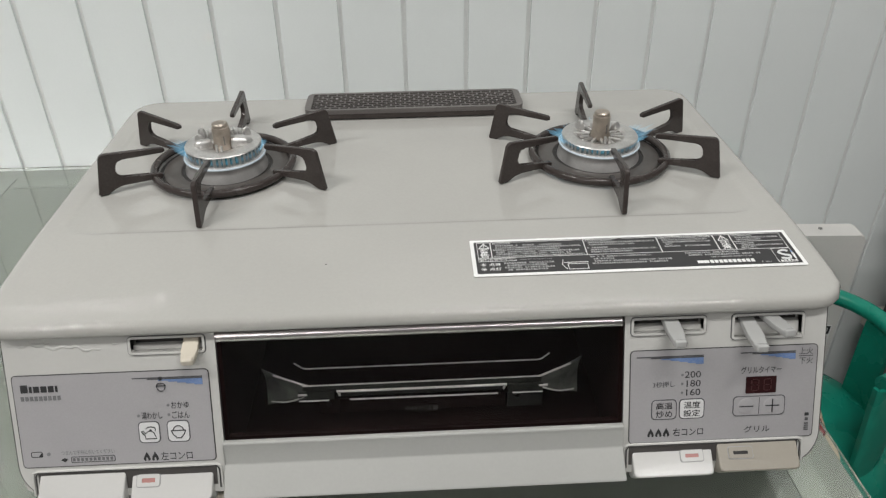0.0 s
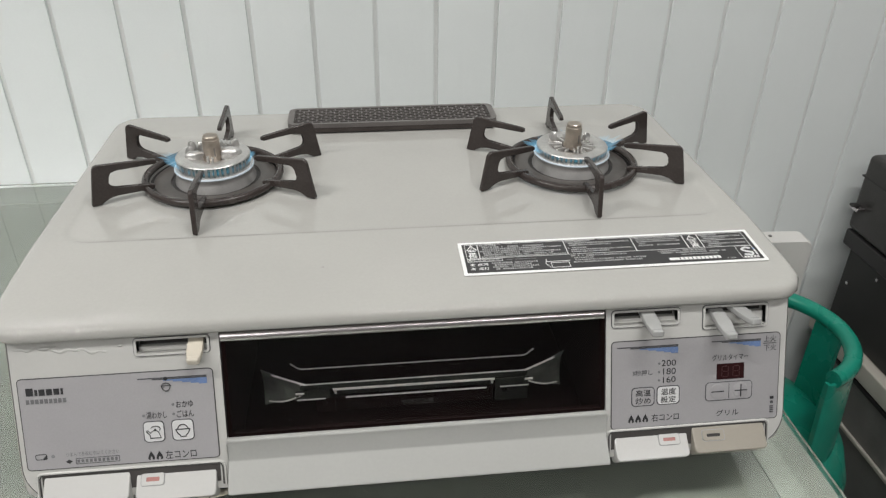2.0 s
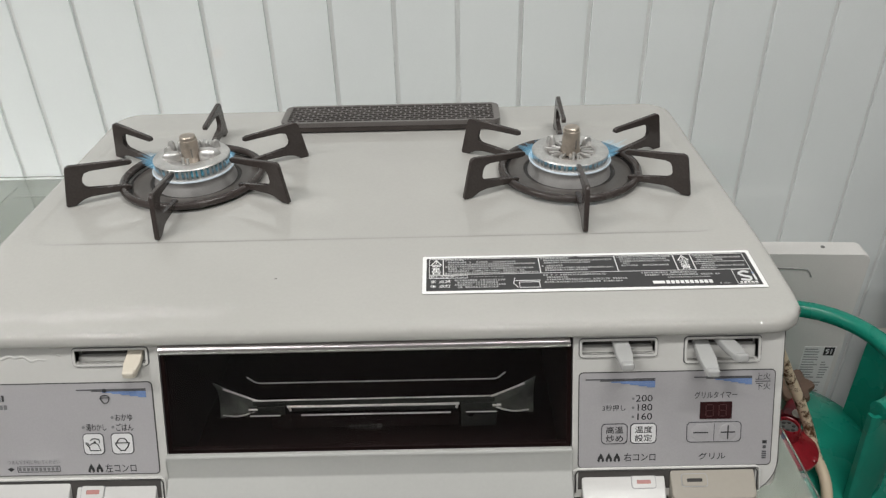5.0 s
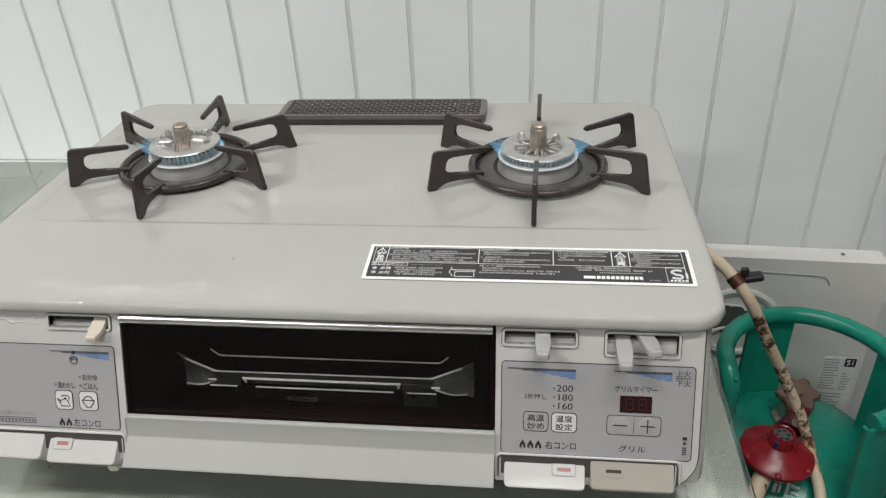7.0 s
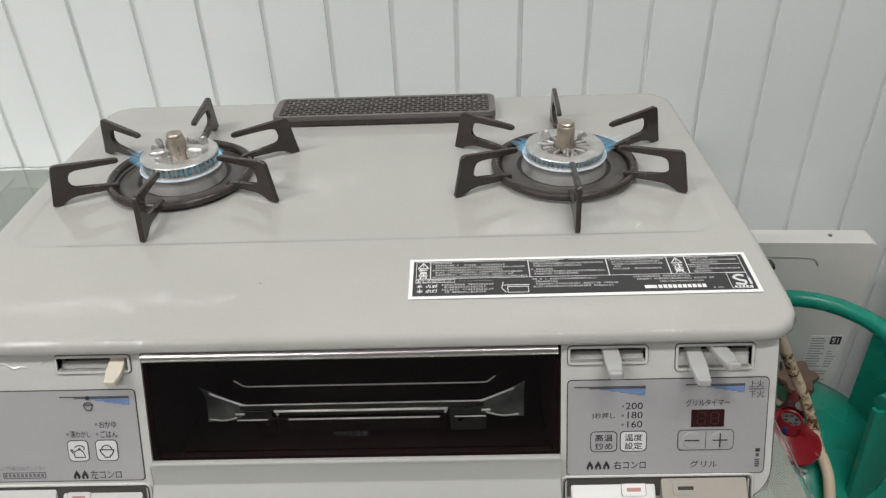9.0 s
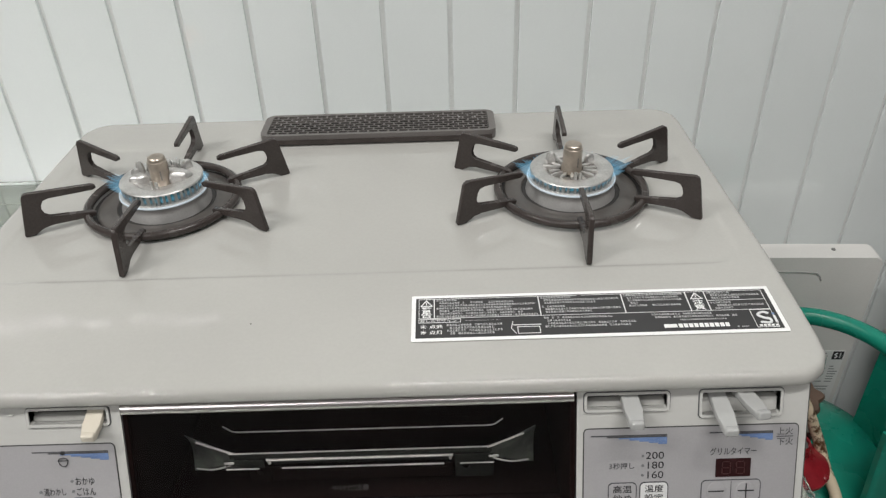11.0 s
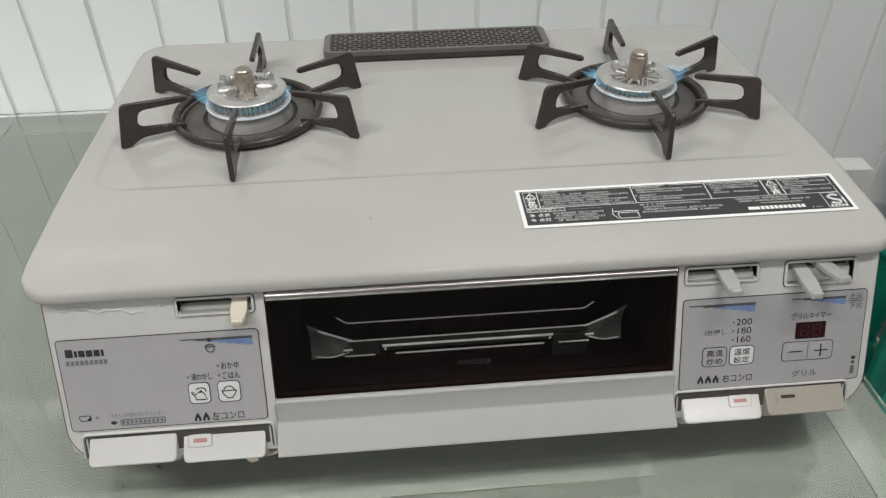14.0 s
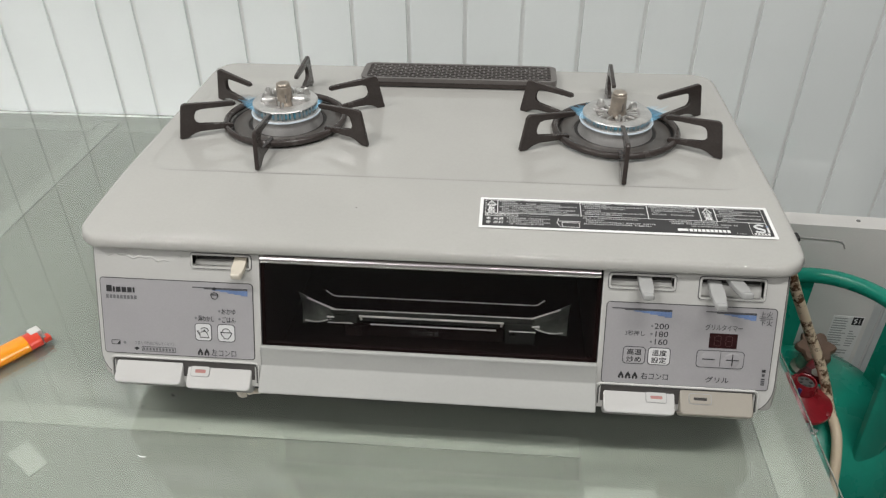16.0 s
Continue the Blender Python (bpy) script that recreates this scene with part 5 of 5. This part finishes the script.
def gas_bottle():
    g = empty("gas_bottle", TX, TY, 0, "green painted steel gas bottle with a ring handle collar", "gas bottle")
    part("shell", lathe([(0, 0.022), (0.088, 0.025), (0.132, 0.045), (0.152, 0.088), (0.154, 0.13), (0.154, 0.350), (0.151, 0.394), (0.137, 0.436), (0.112, 0.464), (0.072, 0.482), (0.024, 0.489), (0, 0.490)], 64), TANK, g)
    part("foot_ring", lathe([(0.118, 0.0), (0.123, 0.0), (0.123, 0.06), (0.118, 0.06)], 40), TANK, g)
    R = 0.1045
    arc = [radians(-71 + (178 + 71) * i / 74) for i in range(75)]
    ring = [(R * math.cos(t), R * math.sin(t), RINGZ) for t in arc]
    for k in range(1, 8):
        # the far end bends down to its plate
        q = min(k, 6) / 6 * math.pi / 2
        ang = arc[-1] + 0.26 * math.sin(q)
        ring.append((R * math.cos(ang), R * math.sin(ang), RINGZ - (0.029 * (1 - math.cos(q)) if k < 7 else 0.066)))
    part("ring_handle", tube(ring, 0.0115, 16), TANK, g, "thick round green ring handle")

    def collar_plate(a0, a1, flare=0.0, fold=0.0, out=0.0):
        """A curved upright sheet; flare: wider at the foot; fold: its first edge turned in towards the middle."""
        plan = [Vector((math.cos(radians(a0 + (a1 - a0) * i / 14)), math.sin(radians(a0 + (a1 - a0) * i / 14)))) for i in range(15)]
        lines = []
        for zz, rr in ((0.418, R + out + flare), (0.500, R + out + flare * 0.52), (RINGZ - 0.004, R + out)):
            pts = [p * rr for p in plan]
            if fold:
                side = Vector((plan[0].y, -plan[0].x))
                pts = [pts[0] - plan[0] * fold * k + side * 0.0050 * math.sin(min(1.0, 3 * k) * math.pi / 2) for k in (1.0, 0.66, 0.33, 0.18, 0.07)] + pts
            lines.append([(p, zz) for p in pts])
        bm = bmesh.new()
        skins = []
        for inward in (0.0, 0.0044):
            rows = []
            for pts in lines:
                row = []
                for i, (p, zz) in enumerate(pts):
                    d = (pts[min(i + 1, len(pts) - 1)][0] - pts[max(i - 1, 0)][0]).normalized()
                    row.append(bm.verts.new((p.x - d.y * inward, p.y + d.x * inward, zz)))
                rows.append(row)
            skins.append(rows)
        o, n = skins
        for j in range(2):
            for i in range(len(o[0]) - 1):
                bm.faces.new((o[j][i], o[j][i + 1], o[j + 1][i + 1], o[j + 1][i]))
                bm.faces.new((n[j][i], n[j + 1][i], n[j + 1][i + 1], n[j][i + 1]))
            for i in (0, -1):
                bm.faces.new((o[j][i], o[j + 1][i], n[j + 1][i], n[j][i]))
        for i in range(len(o[0]) - 1):
            bm.faces.new((o[2][i], o[2][i + 1], n[2][i + 1], n[2][i]))
        bmesh.ops.recalc_face_normals(bm, faces=bm.faces)
        part("collar_plate", bm, TANK, g, "curved green collar plate")

    collar_plate(86, 124)
    collar_plate(-6, 23)
    collar_plate(-74, -22, 0.012, 0.010, 0.0065)
    collar_plate(170, 196)
    part("valve_neck", lathe([(0.022, 0.484), (0.022, 0.494), (0.0155, 0.497), (0.0155, 0.520), (0, 0.521)], 20, Matrix.Translation((-0.002, 0.024, 0))), BRASS, g)
    knob = lathe([(0, 0), (0.010, -0.004), (0.021, 0.000), (0.0248, 0.003), (0.0252, 0.007), (0.0225, 0.0108), (0.012, 0.0112), (0.009, 0.0096), (0.006, 0.0096), (0.005, 0.0135), (0, 0.0140)], 72, Matrix.Translation((0.004, 0.030, 0.523)) @ Matrix.Rotation(radians(14), 4, "X") @ Matrix.Rotation(radians(-5), 4, "Y"),
                 wobble=lambda a, r, z: (0.0034 * math.cos(6 * a + 0.5) if r > 0.02 else 0))
    part("valve_knob", knob, KNOB, g, "worn brown lobed valve handwheel")
    face = Matrix.Translation((-0.042, -0.082, 0.4738)) @ Matrix.Rotation(radians(-27), 4, "Z") @ Matrix.Rotation(radians(24), 4, "X")
    for px, py, pw, ph in ((-0.026, 0.004, 0.012, 0.004), (-0.021, -0.008, 0.004, 0.020), (-0.008, 0.006, 0.013, 0.004), (-0.004, -0.008, 0.004, 0.012), (0.002, -0.006, 0.003, 0.010), (0.010, -0.008, 0.004, 0.019), (0.015, 0.006, 0.010, 0.004), (0.016, -0.002, 0.009, 0.003)):
        part("painted_mark", prism(rounded(px, px + pw, py, py + ph, 0.001), -0.006, 0.0014, 0, face), PAPER, g, smooth=False)
    return g


gas_bottle()


def regulator():
    r = empty("gas_regulator", 0.477, 0.271, 0.508, "round red gas regulator screwed to the bottle valve", "regulator")
    tilt = Matrix.Rotation(radians(2), 4, "X") @ Matrix.Rotation(radians(3), 4, "Y") @ Matrix.Translation((0, 0, 0.0035)) @ Matrix.Scale(0.875, 4)
    part("housing", lathe([(0, -0.018), (0.020, -0.018), (0.030, -0.010), (0.047, -0.005), (0.0505, -0.002), (0.0505, 0.003), (0.047, 0.006), (0.034, 0.012), (0.025, 0.017), (0.0180, 0.022), (0.0162, 0.040), (0.0150, 0.042), (0.0134, 0.041), (0.0130, 0.037), (0, 0.036)], 48, tilt), RED, r)
    for i in range(6):
        a = 2 * math.pi * i / 6 + 0.3
        part("screw_boss", lathe([(0.0052, -0.003), (0.0052, 0.0030), (0.0036, 0.0042), (0, 0.0044)], 12, tilt @ Matrix.Translation((0.0462 * math.cos(a), 0.0462 * math.sin(a), 0.0030))), RED, r)
    part("dial", lathe([(0, 0.0362), (0.0128, 0.0362), (0.0128, 0.0374), (0, 0.0378)], 24, tilt), DIALM, r, "dark slotted dial")
    for i in range(6):
        a = math.pi / 3 * i
        part("dial_slot", lathe([(0.0020, 0.0370), (0.0020, 0.0386), (0, 0.0388)], 8, tilt @ Matrix.Translation((0.0078 * math.cos(a), 0.0078 * math.sin(a), 0)) @ Matrix.Diagonal((1.5, 0.9, 1, 1))), BLACKP, r)
    part("blue_tag", rbox(-0.0030, 0.0030, -0.0184, -0.0158, 0.022, 0.036, 0.0008, 1, tilt @ Matrix.Rotation(radians(-42), 4, "Z")), TAGBLUE, r, "small dark blue tag")
    part("inlet", tube([(0.010, 0.015, 0.004), (0.034, 0.052, 0.008), (0.050, 0.072, 0.010)], 0.0115, 14), DARKRED, r)
    part("inlet_nut", lathe([(0.0, -0.006), (0.015, -0.006), (0.016, -0.004), (0.016, 0.004), (0.015, 0.006), (0, 0.006)], 6, Matrix.Translation((0.026, 0.040, 0.008)) @ Vector((0.024, 0.037, 0.004)).to_track_quat("Z", "Y").to_matrix().to_4x4()), DARKRED, r)
    part("yellow_tag", lathe([(0, 0), (0.006, 0), (0.0062, 0.0012), (0.004, 0.0022), (0, 0.0024)], 14, Matrix.Translation((0.030, 0.034, 0.0225)) @ Matrix.Rotation(radians(20), 4, "X")), SHELFM, r)
    part("outlet", tube([(-0.020, -0.026, -0.008), (-0.0285, -0.0390, -0.0180), (-0.0365, -0.0530, -0.0300)], 0.0105, 12), HOSE, r, "pale outlet nozzle")
    return r


regulator()


def gas_hose():
    pts = [(0.292, 0.350, 0.790), (0.322, 0.372, 0.776), (0.356, 0.362, 0.763), (0.382, 0.334, 0.755), (0.400, 0.308, 0.744), (0.419, 0.296, 0.719), (0.447, 0.300, 0.664), (0.478, 0.306, 0.605), (0.503, 0.298, 0.556), (0.516, 0.287, 0.524), (0.522, 0.268, 0.499),
           (0.521, 0.222, 0.481), (0.506, 0.165, 0.420), (0.485, 0.146, 0.355), (0.450, 0.150, 0.335), (0.424, 0.176, 0.380), (0.429, 0.200, 0.440), (0.4380, 0.2150, 0.4740)]
    ho = empty("gas_hose", *pts[0], "cream rubber gas hose blotched with brown rust", "hose")
    o = Vector(pts[0])
    part("tube", tube([p - o for p in smooth_line(pts, 10)], 0.0069, 14), HOSE, ho)
    c = empty("hose_clamp", *pts[4], "brown steel hose clamp with a black wing screw", "clamp")
    d = (Vector(pts[5]) - Vector(pts[3])).normalized()
    rot = d.to_track_quat("Z", "Y").to_matrix().to_4x4()
    part("band", lathe([(0.0070, -0.0065), (0.0084, -0.0065), (0.0084, 0.0065), (0.0070, 0.0065)], 24, rot), CLAMPM, c)
    part("wing", rbox(0.008, 0.030, -0.004, 0.010, -0.004, 0.004, 0.0028, 3, Matrix.Rotation(radians(-12), 4, "Y")), BLACKP, c, "black wing screw")
    part("wing", rbox(0.004, 0.013, 0.000, 0.007, 0.004, 0.016, 0.0025, 3), BLACKP, c, "black wing screw")


gas_hose()


def upright_case():
    """A second appliance case, stood on its edge against the wall."""
    c = empty("appliance_case", 0.545, 0.545, 0, "white enamelled appliance case standing upright against the wall", "appliance case")
    m = Matrix.Rotation(radians(-3), 4, "Z")
    part("case_shell", prism(rounded(-0.24, 0.128, 0.0, 0.646, 0.010), -0.035, 0.0, 0.003, m @ Matrix(((1, 0, 0, 0), (0, 0, 1, 0), (0, 1, 0, 0), (0, 0, 0, 1)))), CASE2, c)
    f = m @ Matrix.Translation((0, -0.035, 0)) @ Matrix(((1, 0, 0, 0), (0, 0, -1, 0), (0, 1, 0, 0), (0, 0, 0, 1)))
    # the pressed crease as a grey bead, its shade in the colour
    part("pressed_line", tube(smooth_line([(-0.13, 0.625, 0.0002), (-0.04, 0.623, 0.0002), (0.032, 0.621, 0.0002), (0.045, 0.617, 0.0002), (0.051, 0.607, 0.0002)], 5), 0.0012, 6, False, f), CASELINE, c)
    part("screw", lathe([(0.003, 0), (0.0028, 0.0015), (0, 0.002)], 12, Matrix.Translation((0.065, -0.018, 0.646))), STEELCAB, c)
    hole = f @ Matrix.Translation((-0.066, 0.531, 0))
    part("round_rim", lathe([(0.062, 0.0), (0.062, 0.004), (0.058, 0.006), (0.052, 0.004), (0.050, 0.0)], 48, hole), CASE2, c, "raised round rim")
    part("sunk_face", lathe([(0.0505, 0.0012), (0, 0.0012)], 40, hole), CASE2, c, "sunken white face")
    ragged = []
    for i in range(44):
        a = 2 * math.pi * i / 44
        q = 1 + (0.14 if i % 11 in (2, 3) else 0.0) - (0.10 if i % 11 == 7 else 0.0) + 0.03 * math.sin(5 * a + 1)
        ragged.append((0.031 * q * math.cos(a) - 0.006, 0.026 * q * math.sin(a) + 0.004))
    part("opening_edge", prism([(x * 1.06 + 0.0004, y * 1.07) for x, y in ragged], 0.0013, 0.0026, 0, hole), PAPER, c, "pale torn edge of the opening", smooth=False)
    part("dark_opening", prism(ragged, 0.0027, 0.0031, 0, hole), OPENM, c, "dark ragged opening", smooth=False)
    part("white_ring", lathe([(0.046, 0.0021), (0.046, 0.005), (0.042, 0.006), (0.038, 0.005), (0.038, 0.0021)], 40, hole @ Matrix.Translation((0.004, -0.03, 0)) @ Matrix.Diagonal((1, 0.55, 1, 1))), CASE2, c)
    st = part("rating_sticker", prism(rounded(0.072, 0.121, 0.335, 0.476, 0.001), 0.0, 0.0005, 0, f), STICKER, c, "white printed rating sticker", smooth=False)
    rnd = random.Random(3)

    def bar(x0, x1, y0, y1, mt=FINEPRINT):
        part("print_bar", prism([(x0, y0), (x1, y0), (x1, y1), (x0, y1)], 0.0005, 0.0008, 0, f), mt, st, smooth=False)
    bar(0.103, 0.119, 0.459, 0.475, INK)
    part("curl_mark", tube([f @ v for v in smooth_line([(0.110, 0.472, 0.001), (0.106, 0.469, 0.001), (0.110, 0.466, 0.001), (0.107, 0.462, 0.001)], 4)], 0.0009, 5), PAPER, st)
    bar(0.1135, 0.1155, 0.462, 0.472, PAPER)
    for i in range(12):
        y = 0.470 - i * 0.0052
        bar(0.074, 0.074 + rnd.uniform(0.018, 0.026), y, y + 0.0018)
        if i > 4:
            bar(0.104, 0.104 + rnd.uniform(0.006, 0.014), y, y + 0.0018)
    for i in range(11):
        y = 0.402 - i * 0.0058
        bar(0.074, 0.074 + rnd.uniform(0.026, 0.042), y, y + 0.0019)
    s2 = part("strip_sticker", prism(rounded(-0.0505, -0.0385, 0.374, 0.484, 0.001), 0.0001, 0.0006, 0, f), PAPER, c, "narrow white printed sticker", smooth=False)
    for i in range(11):
        y = 0.471 - i * 0.0088
        part("print_bar", prism([(-0.0480, y), (-0.0410, y), (-0.0410, y + 0.0050), (-0.0480, y + 0.0050)], 0.0006, 0.0009, 0, f), INK if i % 3 else GREYINK, s2, smooth=False)


upright_case()


def black_cabinet():
    c = empty("black_cabinet", 1.05, 0.42, 0.445, "black painted metal box standing on a grey steel cabinet", "cabinet")
    part("body", rbox(-0.258, 0.30, -0.12, 0.15, 0, 0.152, 0.004), CABM, c, "black lower box")
    part("lip", rbox(-0.273, 0.305, -0.125, 0.155, 0.1525, 0.181, 0.003), BLACKP, c, "black seam strip")
    lid = part("lid", rbox(-0.272, 0.31, -0.13, 0.16, 0.1815, 0.316, 0.010, 4), CABTOP, c, "dark grey upper box")
    part("lid_crease", rbox(-0.2724, 0.3104, -0.1304, 0.1604, 0.276, 0.2785, 0.0003, 1), BLACKP, lid)
    part("latch", rbox(-0.286, -0.2722, 0.128, 0.150, 0.224, 0.231, 0.002), CHROME, c, "small bright latch")
    part("latch_pin", rbox(-0.292, -0.278, 0.134, 0.144, 0.2312, 0.236, 0.002), BLACKP, c)
    for sx, sy, sz in ((-0.2585, 0.128, 0.086), (-0.2585, 0.066, 0.132), (-0.10, -0.1202, 0.110)):
        part("screw", rbox(sx - 0.003, sx + 0.003, sy - 0.003, sy + 0.003, sz - 0.003, sz + 0.003, 0.0015, 2), CHROME, c, "bright screw head")
    d = empty("steel_cabinet", 1.05, 0.42, 0, "low grey steel cabinet with a cream edge", "cabinet")
    part("body", rbox(-0.262, 0.36, -0.26, 0.16, 0, 0.409, 0.004), STEELCAB, d)
    part("cream_edge", rbox(-0.275, 0.37, -0.275, 0.17, 0.4095, 0.4445, 0.003), SHELFM, d, "cream painted top edge")
    for z, mt in ((0.392, BLACKP), (0.296, SHELFM)):
        part("side_rail", rbox(-0.268, -0.2622, -0.255, 0.155, z, z + 0.008, 0.0012, 1), mt, d, "thin rail along the side")


black_cabinet()


def lighter():
    li = empty("lighter", -0.4085, 0.0535, TABLE, "orange disposable lighter lying on the glass table", "lighter")
    m = Matrix.Translation((0, 0, 0.0066)) @ Matrix.Rotation(radians(234), 4, "Z")
    ell = Matrix(((0, 0, 1, 0), (1, 0, 0, 0), (0, 1, 0, 0), (0, 0, 0, 1)))
    o = [(0.0134 * math.cos(2 * math.pi * i / 28), 0.0070 * math.sin(2 * math.pi * i / 28)) for i in range(28)]
    part("tank", prism(o, 0.018, 0.078, 0.0012, m @ ell), ORANGE, li, "orange plastic fuel body")
    part("collar", prism([(x * 0.95, y * 0.95) for x, y in o], 0.0055, 0.0179, 0.0008, m @ ell), LIGHTRED, li, "red plastic head")
    part("hood", rbox(0.0005, 0.0115, -0.0112, 0.0005, -0.003, 0.0072, 0.0012, 2, m), HOODM, li, "bright metal wind hood")
    part("spark_wheel", lathe([(0, -0.0025), (0.0034, -0.0025), (0.0034, 0.0025), (0, 0.0025)], 14, m @ Matrix.Translation((0.0035, 0.0062, 0.0005)) @ Matrix.Rotation(radians(90), 4, "X")), STEELCAB, li)
    part("button", rbox(-0.0035, 0.004, 0.002, 0.0105, -0.0035, 0.002, 0.001, 2, m), LIGHTRED, li, "red press button")


lighter()

# crumbs on the table
for i, (x, y, s) in enumerate(((-0.561, 0.563, 0.0011), (-0.365, 0.42, 0.0013), (-0.245, -0.014, 0.0016), (-0.268, -0.030, 0.0009), (-0.290, -0.062, 0.0008), (-0.205, -0.052, 0.0010), (0.235, -0.075, 0.0008))):
    b = lathe([(0, 0), (s * 0.9, 0), (s, s * 0.3), (s * 0.6, s * 0.6), (0, s * 0.7)], 7, Matrix.Translation((x, y, TABLE)) @ Matrix.Rotation(i * 1.3, 4, "Z") @ Matrix.Diagonal((1.6, 0.7, 1, 1)))
    tagged(part("crumb", b, FLECK if i == 0 else DARK), "tiny dark crumb lying on the glass", "crumb", "crumbs")

for x, y, s in ((-0.0690, 0.0565, 0.0005), (0.1545, 0.0745, 0.0010)):
    b = lathe([(0, 0), (s * 0.9, 0), (s, s * 0.3), (s * 0.6, s * 0.6), (0, s * 0.7)], 7, Matrix.Translation((x, y, plate_height(x, y) + (0.0011 if x > 0 else 0.0))) @ Matrix.Diagonal((1.6, 0.7, 1, 1)))
    tagged(part("crumb", b, DARK), "tiny dark crumb lying on the stove top", "crumb", "crumbs")

scrap = tube(smooth_line([(-0.0036, 0.0008, 0.0004), (-0.0008, -0.0004, 0.0006), (0.0036, -0.0003, 0.0004)], 5), 0.00045, 6, False, Matrix.Translation((-0.244, -0.087, TABLE)))
tagged(part("plastic_sliver", scrap, PAPER), "short white plastic sliver lying on the glass", "sliver")

# ---------------------------------------------------------------- wall panels, last
sway = random.Random(12)
for a, b in zip(GROOVES, GROOVES[1:]):
    bm = bmesh.new()
    g, d, e = 0.0031, 0.0020, sway.uniform(-0.0006, 0.0006)
    xs = [(a + g, 0.0027), (a + g, -d + 0.0005 + e), (a + g + 0.0005, -d + e), (b - g - 0.0005, -d - e), (b - g, -d + 0.0005 - e), (b - g, 0.0027)]
    low = [bm.verts.new((x, WALL_Y + y, 0.0)) for x, y in xs]
    top = [bm.verts.new((x, WALL_Y + y, CEIL)) for x, y in xs]
    for i in range(len(xs) - 1):
        bm.faces.new((low[i], low[i + 1], top[i + 1], top[i]))
    bm.faces.new(low[::-1])
    bm.faces.new(top)
    part("panel", bm, WALLP, wall_north, smooth=False)
